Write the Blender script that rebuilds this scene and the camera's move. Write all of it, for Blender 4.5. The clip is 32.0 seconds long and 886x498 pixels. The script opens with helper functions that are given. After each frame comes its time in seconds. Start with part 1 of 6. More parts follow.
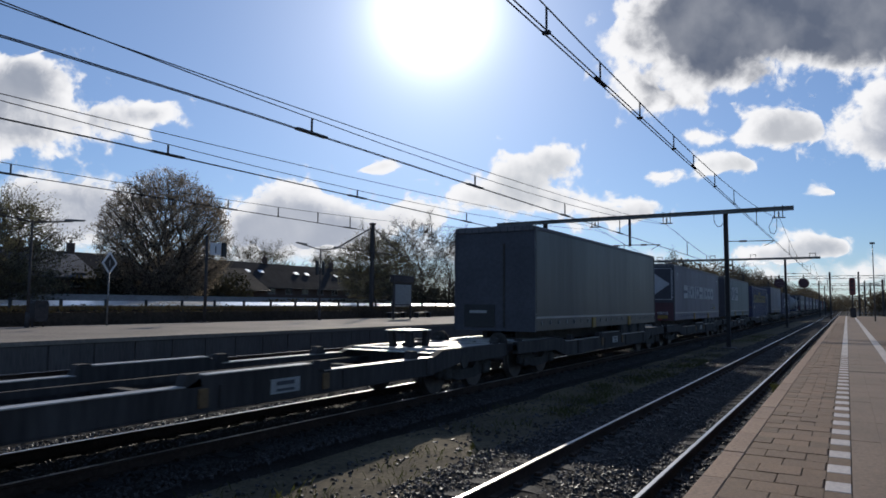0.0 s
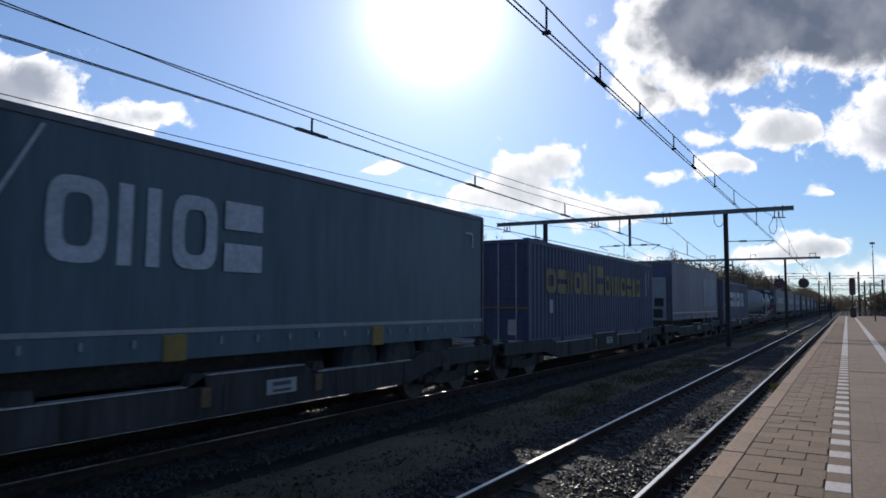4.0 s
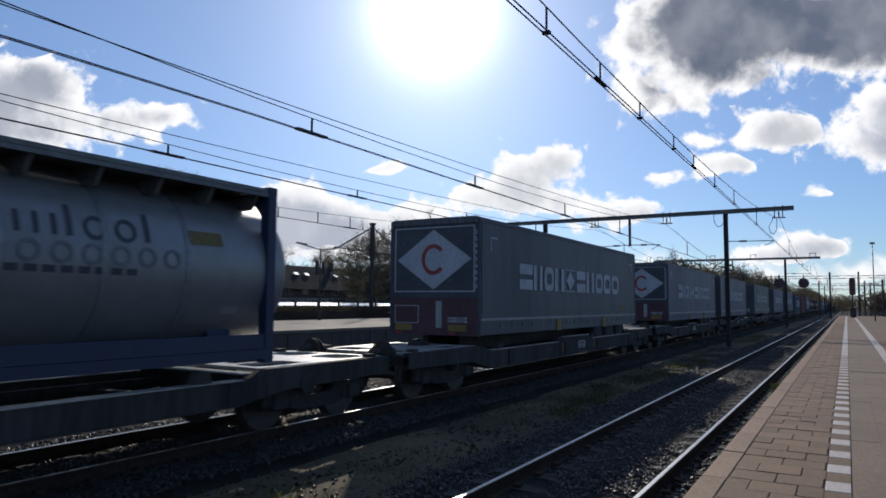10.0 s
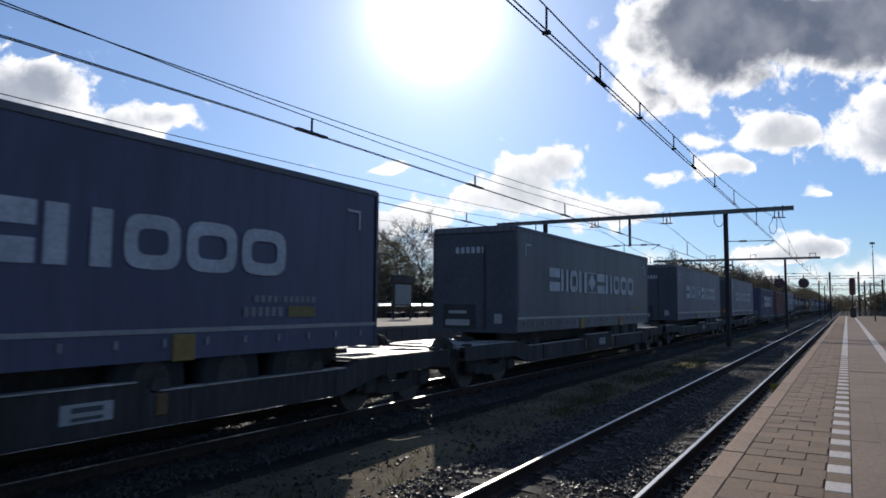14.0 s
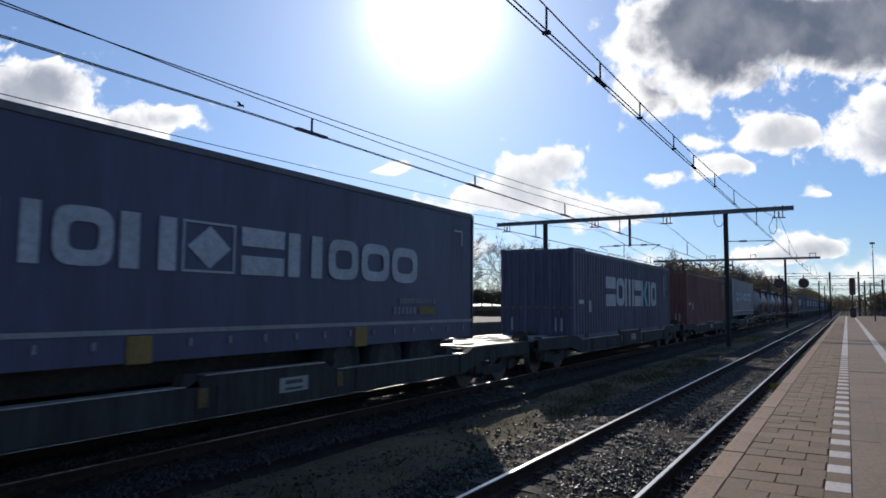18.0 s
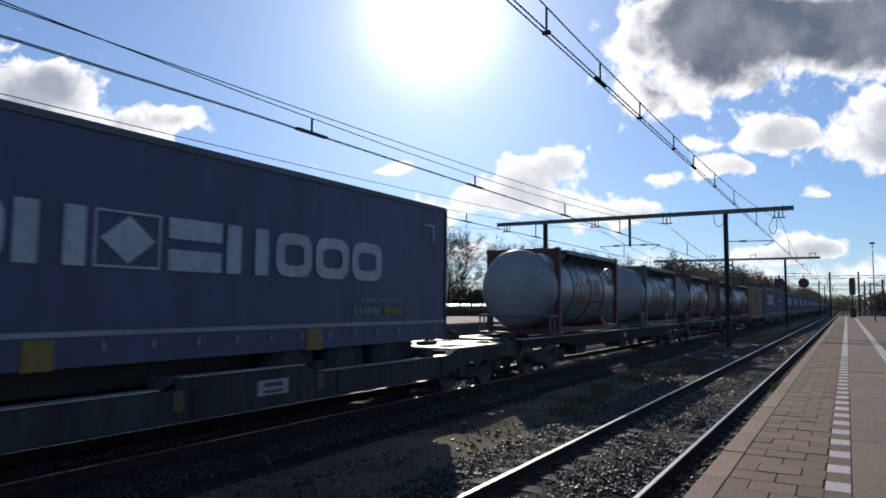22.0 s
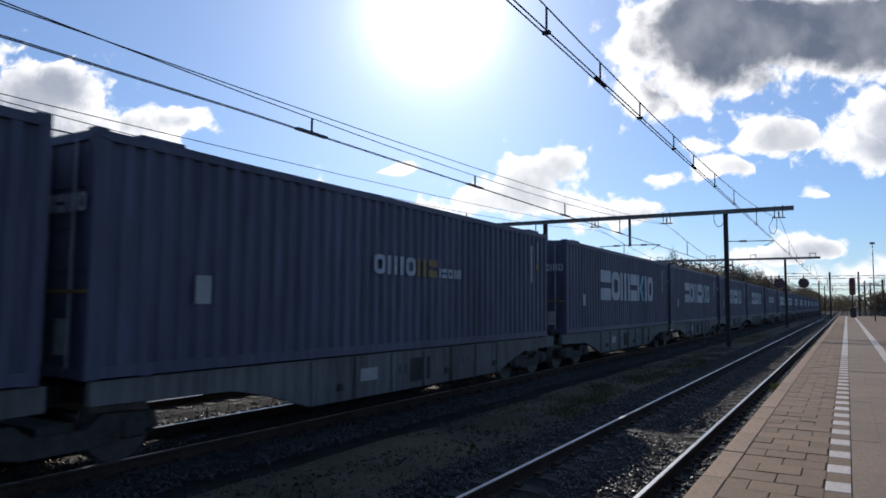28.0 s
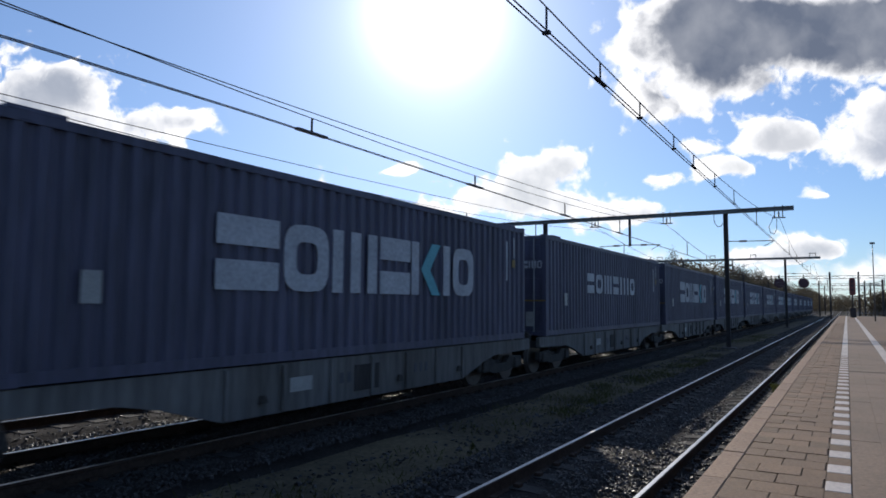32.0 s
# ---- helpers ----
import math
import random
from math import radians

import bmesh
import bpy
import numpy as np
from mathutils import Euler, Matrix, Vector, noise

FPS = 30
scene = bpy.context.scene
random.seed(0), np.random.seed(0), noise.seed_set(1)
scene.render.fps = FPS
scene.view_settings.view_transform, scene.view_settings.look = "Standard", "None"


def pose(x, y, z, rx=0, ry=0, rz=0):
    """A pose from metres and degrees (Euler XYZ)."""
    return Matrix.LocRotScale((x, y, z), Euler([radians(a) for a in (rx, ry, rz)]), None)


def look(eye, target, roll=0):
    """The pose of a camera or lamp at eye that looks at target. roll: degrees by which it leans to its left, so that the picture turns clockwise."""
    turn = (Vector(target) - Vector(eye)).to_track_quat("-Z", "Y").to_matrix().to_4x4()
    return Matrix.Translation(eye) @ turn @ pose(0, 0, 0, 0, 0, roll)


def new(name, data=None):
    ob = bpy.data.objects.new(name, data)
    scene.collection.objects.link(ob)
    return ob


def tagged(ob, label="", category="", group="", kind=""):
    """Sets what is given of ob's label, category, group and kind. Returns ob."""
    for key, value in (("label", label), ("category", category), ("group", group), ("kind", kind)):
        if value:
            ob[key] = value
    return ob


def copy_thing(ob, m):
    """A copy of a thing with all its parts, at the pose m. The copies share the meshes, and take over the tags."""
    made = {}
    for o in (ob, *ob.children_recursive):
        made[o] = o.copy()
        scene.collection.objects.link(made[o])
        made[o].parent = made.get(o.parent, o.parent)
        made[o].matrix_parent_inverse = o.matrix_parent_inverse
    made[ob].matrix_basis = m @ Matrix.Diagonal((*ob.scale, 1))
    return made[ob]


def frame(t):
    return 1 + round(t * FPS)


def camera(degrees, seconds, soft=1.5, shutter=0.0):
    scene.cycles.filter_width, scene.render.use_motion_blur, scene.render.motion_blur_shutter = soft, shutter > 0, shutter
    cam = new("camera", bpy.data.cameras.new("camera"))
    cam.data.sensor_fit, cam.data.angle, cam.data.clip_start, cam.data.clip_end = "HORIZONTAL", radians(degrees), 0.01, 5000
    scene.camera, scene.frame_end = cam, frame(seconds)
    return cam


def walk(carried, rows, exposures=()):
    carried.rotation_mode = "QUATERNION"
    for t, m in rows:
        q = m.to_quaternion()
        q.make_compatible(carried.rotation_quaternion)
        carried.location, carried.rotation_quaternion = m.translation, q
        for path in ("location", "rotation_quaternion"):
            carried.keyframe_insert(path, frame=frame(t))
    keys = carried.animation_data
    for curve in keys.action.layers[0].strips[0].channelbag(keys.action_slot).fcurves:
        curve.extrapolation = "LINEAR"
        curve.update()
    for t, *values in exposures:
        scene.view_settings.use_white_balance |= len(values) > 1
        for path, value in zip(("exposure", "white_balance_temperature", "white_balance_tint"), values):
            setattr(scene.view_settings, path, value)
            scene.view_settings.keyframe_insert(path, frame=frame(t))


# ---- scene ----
# ---- camera: a tripod on the platform ----
cam = camera(66.28, 32.0, soft=1.7, shutter=0.12)
EYE = (0.0, 0.0, 1.979)
AIM = (-0.50896, 0.85704, 1.979 + 0.08028)
walk(cam, [(0.0, look(EYE, AIM, 0.4446)), (32.0, look(EYE, AIM, 0.4446))], exposures=[(0.0, -.47), (1.0, -.34), (2.2, -.22), (7.0, -.22), (8.0, -.24), (9.0, -.38), (10.0, -.34), (11.0, -.24), (19.0, -.27), (21.0, -.26), (22.0, -.26), (23.0, -.34), (25.0, -.36), (26.5, -.24), (28.5, -.18), (32.0, -.16)])

# ---- sky and sun ----
SUN_EL, SUN_AZ = radians(23.9), radians(31.65)      # height, and angle from +Y towards -X
SUN_DIR = Vector((-math.sin(SUN_AZ) * math.cos(SUN_EL), math.cos(SUN_AZ) * math.cos(SUN_EL), math.sin(SUN_EL)))
world = bpy.data.worlds.new("sky")
scene.world = world
world.use_nodes = True
wn, wl = world.node_tree.nodes, world.node_tree.links
wn.clear()
sky = wn.new("ShaderNodeTexSky")
sky.sky_type = "NISHITA"
sky.sun_disc = False
sky.sun_elevation, sky.sun_rotation = SUN_EL, -SUN_AZ
sky.air_density, sky.dust_density, sky.ozone_density = 1.0, 0.15, 3.0
bg = wn.new("ShaderNodeBackground")
bg.inputs["Strength"].default_value = 0.078
tint = wn.new("ShaderNodeMix")
tint.data_type, tint.blend_type = "RGBA", "MULTIPLY"
tint.inputs[0].default_value = 1.0
tint.inputs[7].default_value = (0.79, 0.96, 1.25, 1)
wl.new(sky.outputs[0], tint.inputs[6])
wl.new(tint.outputs[2], bg.inputs[0])
# the aureole of hazy air round the sun
tc = wn.new("ShaderNodeTexCoord")
dot = wn.new("ShaderNodeVectorMath")
dot.operation = "DOT_PRODUCT"
dot.inputs[1].default_value = SUN_DIR
wl.new(tc.outputs["Generated"], dot.inputs[0])


def wmath(op, a, b):
    m = wn.new("ShaderNodeMath")
    m.operation = op
    for i, v in enumerate((a, b)):
        if isinstance(v, (int, float)):
            m.inputs[i].default_value = v
        else:
            wl.new(v, m.inputs[i])
    return m.outputs[0]


front = wmath("MAXIMUM", dot.outputs["Value"], 0.0)
glow = wmath("ADD", wmath("ADD", wmath("MULTIPLY", wmath("POWER", front, 420.0), 2.1), wmath("MULTIPLY", wmath("POWER", front, 2600.0), 8.0)), wmath("ADD", wmath("MULTIPLY", wmath("POWER", front, 60.0), 0.42), wmath("MULTIPLY", wmath("POWER", front, 9.0), 0.16)))
bg2 = wn.new("ShaderNodeBackground")
bg2.inputs[0].default_value = (1.0, 0.99, 0.97, 1)
wl.new(glow, bg2.inputs[1])
# even bluish fill added over the whole sky to lift the shaded train sides
bg3 = wn.new("ShaderNodeBackground")
bg3.inputs[0].default_value, bg3.inputs[1].default_value = (0.55, 0.84, 1.32, 1), 0.15
filled_sky = wn.new("ShaderNodeAddShader")
wl.new(bg.outputs[0], filled_sky.inputs[0])
wl.new(bg3.outputs[0], filled_sky.inputs[1])
addsh = wn.new("ShaderNodeAddShader")
wl.new(filled_sky.outputs[0], addsh.inputs[0])
wl.new(bg2.outputs[0], addsh.inputs[1])
wout = wn.new("ShaderNodeOutputWorld")
wl.new(addsh.outputs[0], wout.inputs[0])

sun = new("sun", bpy.data.lights.new("sun", "SUN"))
sun.data.energy, sun.data.angle, sun.data.color = 3.8, radians(0.55), (1.0, 0.915, 0.79)
sun.matrix_world = look(SUN_DIR * 100, (0, 0, 0))


# ---- materials ----
def mat(name, col, rough=0.6, metal=0.0, var=0.25, big=0.6, small=18.0, bump=0.2, bscale=None, col2=None, spec=0.5, rand=0.0, streak=False, rvar=0.15):
    """Procedural paint, stone, metal: two scales of noise in colour, fine relief, uneven gloss."""
    m = bpy.data.materials.new(name)
    m.use_nodes = True
    n, l = m.node_tree.nodes, m.node_tree.links
    b = n["Principled BSDF"]
    b.inputs["Metallic"].default_value = metal
    b.inputs["Specular IOR Level"].default_value = spec
    t = n.new("ShaderNodeTexCoord")
    src = t.outputs["Object"]
    if streak:
        mp = n.new("ShaderNodeMapping")
        mp.inputs["Scale"].default_value = (1.0, 1.0, 0.12)
        l.new(src, mp.inputs[0])
        src = mp.outputs[0]

    def nz(scale, detail, s=src):
        x = n.new("ShaderNodeTexNoise")
        x.inputs["Scale"].default_value, x.inputs["Detail"].default_value, x.inputs["Roughness"].default_value = scale, detail, 0.62
        l.new(s, x.inputs["Vector"])
        return x.outputs["Fac"]

    n1, n2 = nz(big, 4), nz(small, 3)
    ramp = n.new("ShaderNodeMapRange")
    ramp.inputs[1].default_value, ramp.inputs[2].default_value = 0.32, 0.68
    l.new(n1, ramp.inputs[0])
    mix = n.new("ShaderNodeMix")
    mix.data_type = "RGBA"
    c2 = col2 or tuple(c * (1 - var) for c in col)
    mix.inputs[6].default_value, mix.inputs[7].default_value = (*col, 1), (*c2, 1)
    l.new(ramp.outputs[0], mix.inputs[0])
    hsv = n.new("ShaderNodeHueSaturation")
    l.new(mix.outputs[2], hsv.inputs["Color"])
    mr = n.new("ShaderNodeMapRange")
    mr.inputs[3].default_value, mr.inputs[4].default_value = 1 - var * 0.8, 1 + var * 0.8
    mr.inputs[1].default_value, mr.inputs[2].default_value = 0.3, 0.7
    l.new(n2, mr.inputs[0])
    val = mr.outputs[0]
    if rand:
        oi = n.new("ShaderNodeObjectInfo")
        rr = n.new("ShaderNodeMapRange")
        rr.inputs[3].default_value, rr.inputs[4].default_value = 1 - rand, 1 + rand
        l.new(oi.outputs["Random"], rr.inputs[0])
        mm = n.new("ShaderNodeMath")
        mm.operation = "MULTIPLY"
        l.new(val, mm.inputs[0])
        l.new(rr.outputs[0], mm.inputs[1])
        val = mm.outputs[0]
    l.new(val, hsv.inputs["Value"])
    l.new(hsv.outputs[0], b.inputs["Base Color"])
    rm = n.new("ShaderNodeMapRange")
    rm.inputs[3].default_value, rm.inputs[4].default_value = max(0.02, rough - rvar), min(1, rough + rvar)
    l.new(n1, rm.inputs[0])
    l.new(rm.outputs[0], b.inputs["Roughness"])
    if bump:
        bp = n.new("ShaderNodeBump")
        bp.inputs["Strength"].default_value, bp.inputs["Distance"].default_value = bump, 0.02
        l.new(nz(bscale or small * 1.7, 5), bp.inputs["Height"])
        l.new(bp.outputs[0], b.inputs["Normal"])
    return m


def leafmat(name, col, trans=0.35, glow=(1.3, 1.5, 0.8)):
    m = mat(name, col, 0.9, var=0.4, big=0.35, small=5.0, bump=0, spec=0.08)
    n, l = m.node_tree.nodes, m.node_tree.links
    b, out = n["Principled BSDF"], n["Material Output"]
    tr = n.new("ShaderNodeBsdfTranslucent")
    tr.inputs[0].default_value = (col[0] * glow[0], col[1] * glow[1], col[2] * glow[2], 1)
    ms = n.new("ShaderNodeMixShader")
    ms.inputs[0].default_value = trans
    l.new(b.outputs[0], ms.inputs[1])
    l.new(tr.outputs[0], ms.inputs[2])
    l.new(ms.outputs[0], out.inputs[0])
    return m


M_SOIL = mat("soil", (0.045, 0.038, 0.032), 0.95, var=0.4, big=0.5, small=14, bump=0.8, col2=(0.06, 0.052, 0.04), spec=0.15)
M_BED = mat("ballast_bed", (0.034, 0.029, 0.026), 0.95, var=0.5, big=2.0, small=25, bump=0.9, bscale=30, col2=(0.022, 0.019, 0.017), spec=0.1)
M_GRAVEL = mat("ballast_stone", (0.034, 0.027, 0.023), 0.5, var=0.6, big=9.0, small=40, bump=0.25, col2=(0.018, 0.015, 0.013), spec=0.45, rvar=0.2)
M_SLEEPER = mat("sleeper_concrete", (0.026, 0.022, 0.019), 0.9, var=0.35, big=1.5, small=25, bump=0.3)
M_RAILTOP = mat("rail_polished", (0.62, 0.61, 0.60), 0.38, 1.0, var=0.1, big=0.3, small=6, bump=0.02, rvar=0.08)
M_RAIL = mat("rail_rust", (0.06, 0.038, 0.027), 0.85, 0.0, spec=0.2, var=0.4, big=1.2, small=20, bump=0.4)
M_PAVER = mat("platform_paver", (0.215, 0.122, 0.064), 0.8, var=0.28, big=0.9, small=40, bump=0.35, col2=(0.17, 0.108, 0.063), rand=0.13, spec=0.4)
M_PAVBED = mat("paver_joint", (0.11, 0.075, 0.05), 0.95, var=0.3, big=2, small=40)
M_FLAG = mat("platform_flag", (0.225, 0.142, 0.085), 0.8, var=0.28, big=0.6, small=30, bump=0.25, col2=(0.18, 0.12, 0.078), rand=0.06)
M_COPING = mat("coping_concrete", (0.31, 0.185, 0.106), 0.8, var=0.35, big=1.6, small=30, bump=0.35, col2=(0.25, 0.152, 0.096), rand=0.08)
M_WHITEBRICK = mat("white_brick", (0.60, 0.51, 0.44), 0.7, var=0.2, big=2.0, small=30, bump=0.25, rand=0.06)
M_WHITELINE = mat("white_line", (0.56, 0.48, 0.41), 0.7, var=0.25, big=0.9, small=22, bump=0.2)
M_CONC = mat("concrete_wall", (0.13, 0.108, 0.095), 0.92, var=0.3, big=0.7, small=16, bump=0.35, streak=True)
M_PLAT2 = mat("far_platform_paving", (0.25, 0.205, 0.165), 0.85, var=0.25, big=0.35, small=7, bump=0.2, spec=0.25)
M_STEEL = mat("galvanised_steel", (0.17, 0.17, 0.17), 0.5, 0.35, var=0.3, big=0.8, small=12, bump=0.15)
M_MAST = mat("mast_steel", (0.07, 0.062, 0.06), 0.8, 0.0, spec=0.2, var=0.3, big=0.6, small=10, bump=0.15)
M_WIRE = mat("copper_wire", (0.05, 0.045, 0.045), 0.55, 0.5, var=0.2, bump=0)
M_INSUL = mat("insulator", (0.10, 0.05, 0.035), 0.25, var=0.2, bump=0)
M_BLACK = mat("black_paint", (0.018, 0.018, 0.02), 0.5, var=0.3, big=2, small=20, bump=0.1)
M_RUBBER = mat("rubber", (0.015, 0.015, 0.016), 0.85, var=0.3, bump=0.2)
M_WAGON = mat("wagon_steel", (0.062, 0.055, 0.053), 0.85, 0.0, spec=0.2, var=0.4, big=0.7, small=9, bump=0.35, streak=True)
# pale tone puts the sun's glare on upward wagon faces into the colour
M_WAGONTOP = mat("sunlit_deck_steel", (0.46, 0.44, 0.42), 0.40, 0.35, var=0.35, big=1.3, small=11, bump=0.2)
M_WAGONGREY = mat("pale_wagon_paint", (0.135, 0.13, 0.128), 0.75, 0.0, var=0.45, big=0.6, small=8, bump=0.2, streak=True, col2=(0.075, 0.065, 0.057))
M_FLAT = mat("black_flat_wagon", (0.028, 0.025, 0.024), 0.85, spec=0.2, var=0.4, big=0.7, small=9, bump=0.3)
M_BOGIE = mat("bogie_grime", (0.055, 0.047, 0.041), 0.85, 0.1, var=0.4, big=2, small=14, bump=0.5)
M_WHEEL = mat("wheel_steel", (0.13, 0.11, 0.10), 0.5, 0.6, var=0.3, big=2, small=12, bump=0.15)
M_PLATE = mat("white_plate", (0.32, 0.315, 0.305), 0.55, var=0.2, big=4, small=30, bump=0.05)
M_BRACKET = mat("rusty_ochre_paint", (0.15, 0.085, 0.035), 0.75, var=0.35, big=3, small=20, bump=0.3)
M_YELLOW = mat("yellow_mark", (0.23, 0.145, 0.03), 0.6, var=0.2, big=3, small=20, bump=0.1)
M_FADEYEL = mat("faded_yellow_print", (0.20, 0.145, 0.045), 0.65, var=0.3, big=1.5, small=16, bump=0.05)
M_RED = mat("red_mark", (0.30, 0.032, 0.034), 0.5, var=0.25, big=3, small=20, bump=0.1)
M_ORANGE = mat("orange_plate", (0.42, 0.10, 0.025), 0.55, var=0.15, bump=0.05)
M_TEAL = mat("teal_mark", (0.12, 0.40, 0.45), 0.6, var=0.2, bump=0.1)
M_WHITE = mat("faded_white_print", (0.42, 0.425, 0.45), 0.6, var=0.25, big=1.5, small=16, bump=0.05)
M_DARKPRINT = mat("dark_print", (0.06, 0.06, 0.075), 0.6, var=0.2, bump=0)
M_PALEPRINT = mat("pale_grey_print", (0.17, 0.175, 0.19), 0.6, var=0.2, bump=0)
M_CBLUE = mat("navy_container_paint", (0.072, 0.069, 0.114), 0.55, var=0.42, big=0.6, small=7, bump=0.16, streak=True)
M_CBLUE2 = mat("royal_blue_container_paint", (0.042, 0.047, 0.105), 0.55, var=0.3, big=0.5, small=9, bump=0.12, streak=True)
M_CRED = mat("oxide_red_container_paint", (0.18, 0.058, 0.048), 0.65, var=0.42, big=0.5, small=9, bump=0.15, streak=True)
M_CBEIGE = mat("beige_container_paint", (0.28, 0.19, 0.095), 0.6, var=0.25, big=0.5, small=9, bump=0.12, streak=True)
M_ROOF = mat("container_roof", (0.22, 0.22, 0.24), 0.5, 0.2, var=0.3, big=0.5, small=8, bump=0.2)
M_TBLUE = mat("navy_tarpaulin", (0.063, 0.062, 0.116), 0.52, var=0.25, big=0.4, small=6, bump=0.25, bscale=3.0, streak=True)
M_TGREEN = mat("petrol_tarpaulin", (0.056, 0.09, 0.112), 0.52, var=0.25, big=0.4, small=6, bump=0.25, bscale=3.0, streak=True)
M_TGREY = mat("slate_tarpaulin", (0.066, 0.066, 0.085), 0.52, var=0.25, big=0.4, small=6, bump=0.25, bscale=3.0, streak=True)
M_TDARK = mat("dark_slate_tarpaulin", (0.031, 0.032, 0.041), 0.45, var=0.25, big=0.4, small=6, bump=0.25, bscale=3.0, streak=True)
M_TPATCH = mat("pale_tarpaulin_patch", (0.085, 0.096, 0.17), 0.5, var=0.2, bump=0.15)
M_ROOFLIP = mat("pale_roof_edge", (0.13, 0.125, 0.135), 0.7, var=0.3, big=1.2, small=14, bump=0.1)
M_TEND = mat("dark_trailer_end", (0.052, 0.052, 0.068), 0.5, var=0.3, big=0.8, small=10, bump=0.1)
M_TENDW = mat("white_trailer_end", (0.25, 0.255, 0.27), 0.5, var=0.14, big=0.8, small=3, bump=0.05)
M_TRED = mat("dark_red_panel", (0.075, 0.026, 0.034), 0.55, var=0.3, big=1, small=10, bump=0.1)
M_ALU = mat("aluminium_rail", (0.27, 0.275, 0.29), 0.5, 0.6, var=0.2, big=1, small=14, bump=0.05)
M_TANK = mat("tank_jacket", (0.25, 0.25, 0.26), 0.36, 0.25, var=0.10, big=0.7, small=5, bump=0.03, col2=(0.20, 0.195, 0.195))
M_TANKBEIGE = mat("beige_tank_jacket", (0.23, 0.20, 0.165), 0.42, 0.1, var=0.12, big=0.7, small=5, bump=0.03)
M_TFRAMEBLUE = mat("blue_tank_frame", (0.02, 0.029, 0.074), 0.5, var=0.25, bump=0.1)
M_TFRAMEPALE = mat("grimy_pale_frame_paint", (0.115, 0.10, 0.095), 0.65, var=0.35, bump=0.15)
M_TFRAMERED = mat("red_brown_tank_frame", (0.12, 0.034, 0.032), 0.6, var=0.3, bump=0.1)
M_BARK = mat("bark", (0.075, 0.058, 0.045), 0.9, var=0.35, big=1.5, small=14, bump=0.6)
M_LEAF_A = leafmat("spring_leaf_olive", (0.27, 0.225, 0.185), 0.5, (1.2, 1.2, 1.1))
M_LEAF_B = leafmat("spring_leaf_green", (0.16, 0.142, 0.11), 0.45, (1.2, 1.3, 0.95))
M_LEAF_C = leafmat("bud_haze_brown", (0.12, 0.098, 0.072), 0.35, (1.15, 1.15, 1.0))
M_HEDGE = leafmat("hedge_leaf", (0.10, 0.076, 0.06), 0.2)
M_UNDER = leafmat("undergrowth_leaf", (0.060, 0.053, 0.040), 0.2, (1.2, 1.3, 0.9))
M_SIGNALRED = mat("signal_back_paint", (0.17, 0.04, 0.035), 0.6, var=0.25, big=2, small=20, bump=0.1)
M_SIGNWHITE = mat("white_sign_face", (0.62, 0.62, 0.62), 0.5, var=0.12, bump=0)
M_GRASS = leafmat("grass_blade", (0.085, 0.082, 0.036), 0.3)
M_BRICK = mat("dark_brick", (0.12, 0.075, 0.055), 0.85, var=0.3, big=0.8, small=12, bump=0.3)
M_TILE = mat("roof_tile", (0.045, 0.040, 0.038), 0.95, spec=0.08, var=0.3, big=0.8, small=8, bump=0.4)
M_PALEWALL = mat("pale_render", (0.34, 0.34, 0.35), 0.8, var=0.25, big=0.5, small=6, bump=0.2)
M_SLATE = mat("pale_slate_roof", (0.13, 0.13, 0.145), 0.85, spec=0.2, var=0.3, big=0.6, small=5, bump=0.4)
M_GLASS = mat("window_glass", (0.03, 0.035, 0.04), 0.06, 0.0, var=0.1, bump=0, spec=0.9, rvar=0.03)
M_FRAMEW = mat("white_window_frame", (0.22, 0.20, 0.19), 0.6, var=0.15, bump=0.05)
M_SCREEN = mat("dim_poster", (0.20, 0.21, 0.22), 0.3, var=0.25, big=2, small=14, bump=0)
M_SHEDROOF = mat("shed_roof_sheet", (0.86, 0.88, 0.90), 0.3, 0.85, var=0.12, big=0.5, small=5, bump=0.12, bscale=2.0, rvar=0.1)
M_BIRD = mat("dark_feather", (0.03, 0.03, 0.032), 0.8, var=0.3, bump=0)
M_LAMPHEAD = mat("lamp_head", (0.12, 0.12, 0.125), 0.4, 0.4, var=0.15, bump=0.05)


# ---- mesh helpers ----
def box(bm, x0, x1, y0, y1, z0, z1, bev=0.0):
    vs = [bm.verts.new((x, y, z)) for z in (z0, z1) for y in (y0, y1) for x in (x0, x1)]
    fs = [bm.faces.new([vs[i] for i in f]) for f in ((0, 2, 3, 1), (4, 5, 7, 6), (0, 1, 5, 4), (2, 6, 7, 3), (0, 4, 6, 2), (1, 3, 7, 5))]
    if bev:
        es = list({e for f in fs for e in f.edges})
        bmesh.ops.bevel(bm, geom=es, offset=bev, segments=1, affect="EDGES")
    return bm


def boxm(x0, x1, y0, y1, z0, z1, bev=0.0):
    return box(bmesh.new(), x0, x1, y0, y1, z0, z1, bev)


def tube(bm, p, q, r, seg=8, r2=None, cap=True):
    p, q = Vector(p), Vector(q)
    d = (q - p).normalized()
    a = d.orthogonal().normalized()
    b = d.cross(a)
    r2 = r if r2 is None else r2
    rings = []
    for c, rr in ((p, r), (q, r2)):
        rings.append([bm.verts.new(c + (a * math.cos(2 * math.pi * i / seg) + b * math.sin(2 * math.pi * i / seg)) * rr) for i in range(seg)])
    for i in range(seg):
        j = (i + 1) % seg
        bm.faces.new((rings[0][i], rings[0][j], rings[1][j], rings[1][i])).smooth = seg > 6
    if cap:
        bm.faces.new(rings[0][::-1])
        bm.faces.new(rings[1])
    return bm


def tubem(p, q, r, seg=8, r2=None):
    return tube(bmesh.new(), p, q, r, seg, r2)


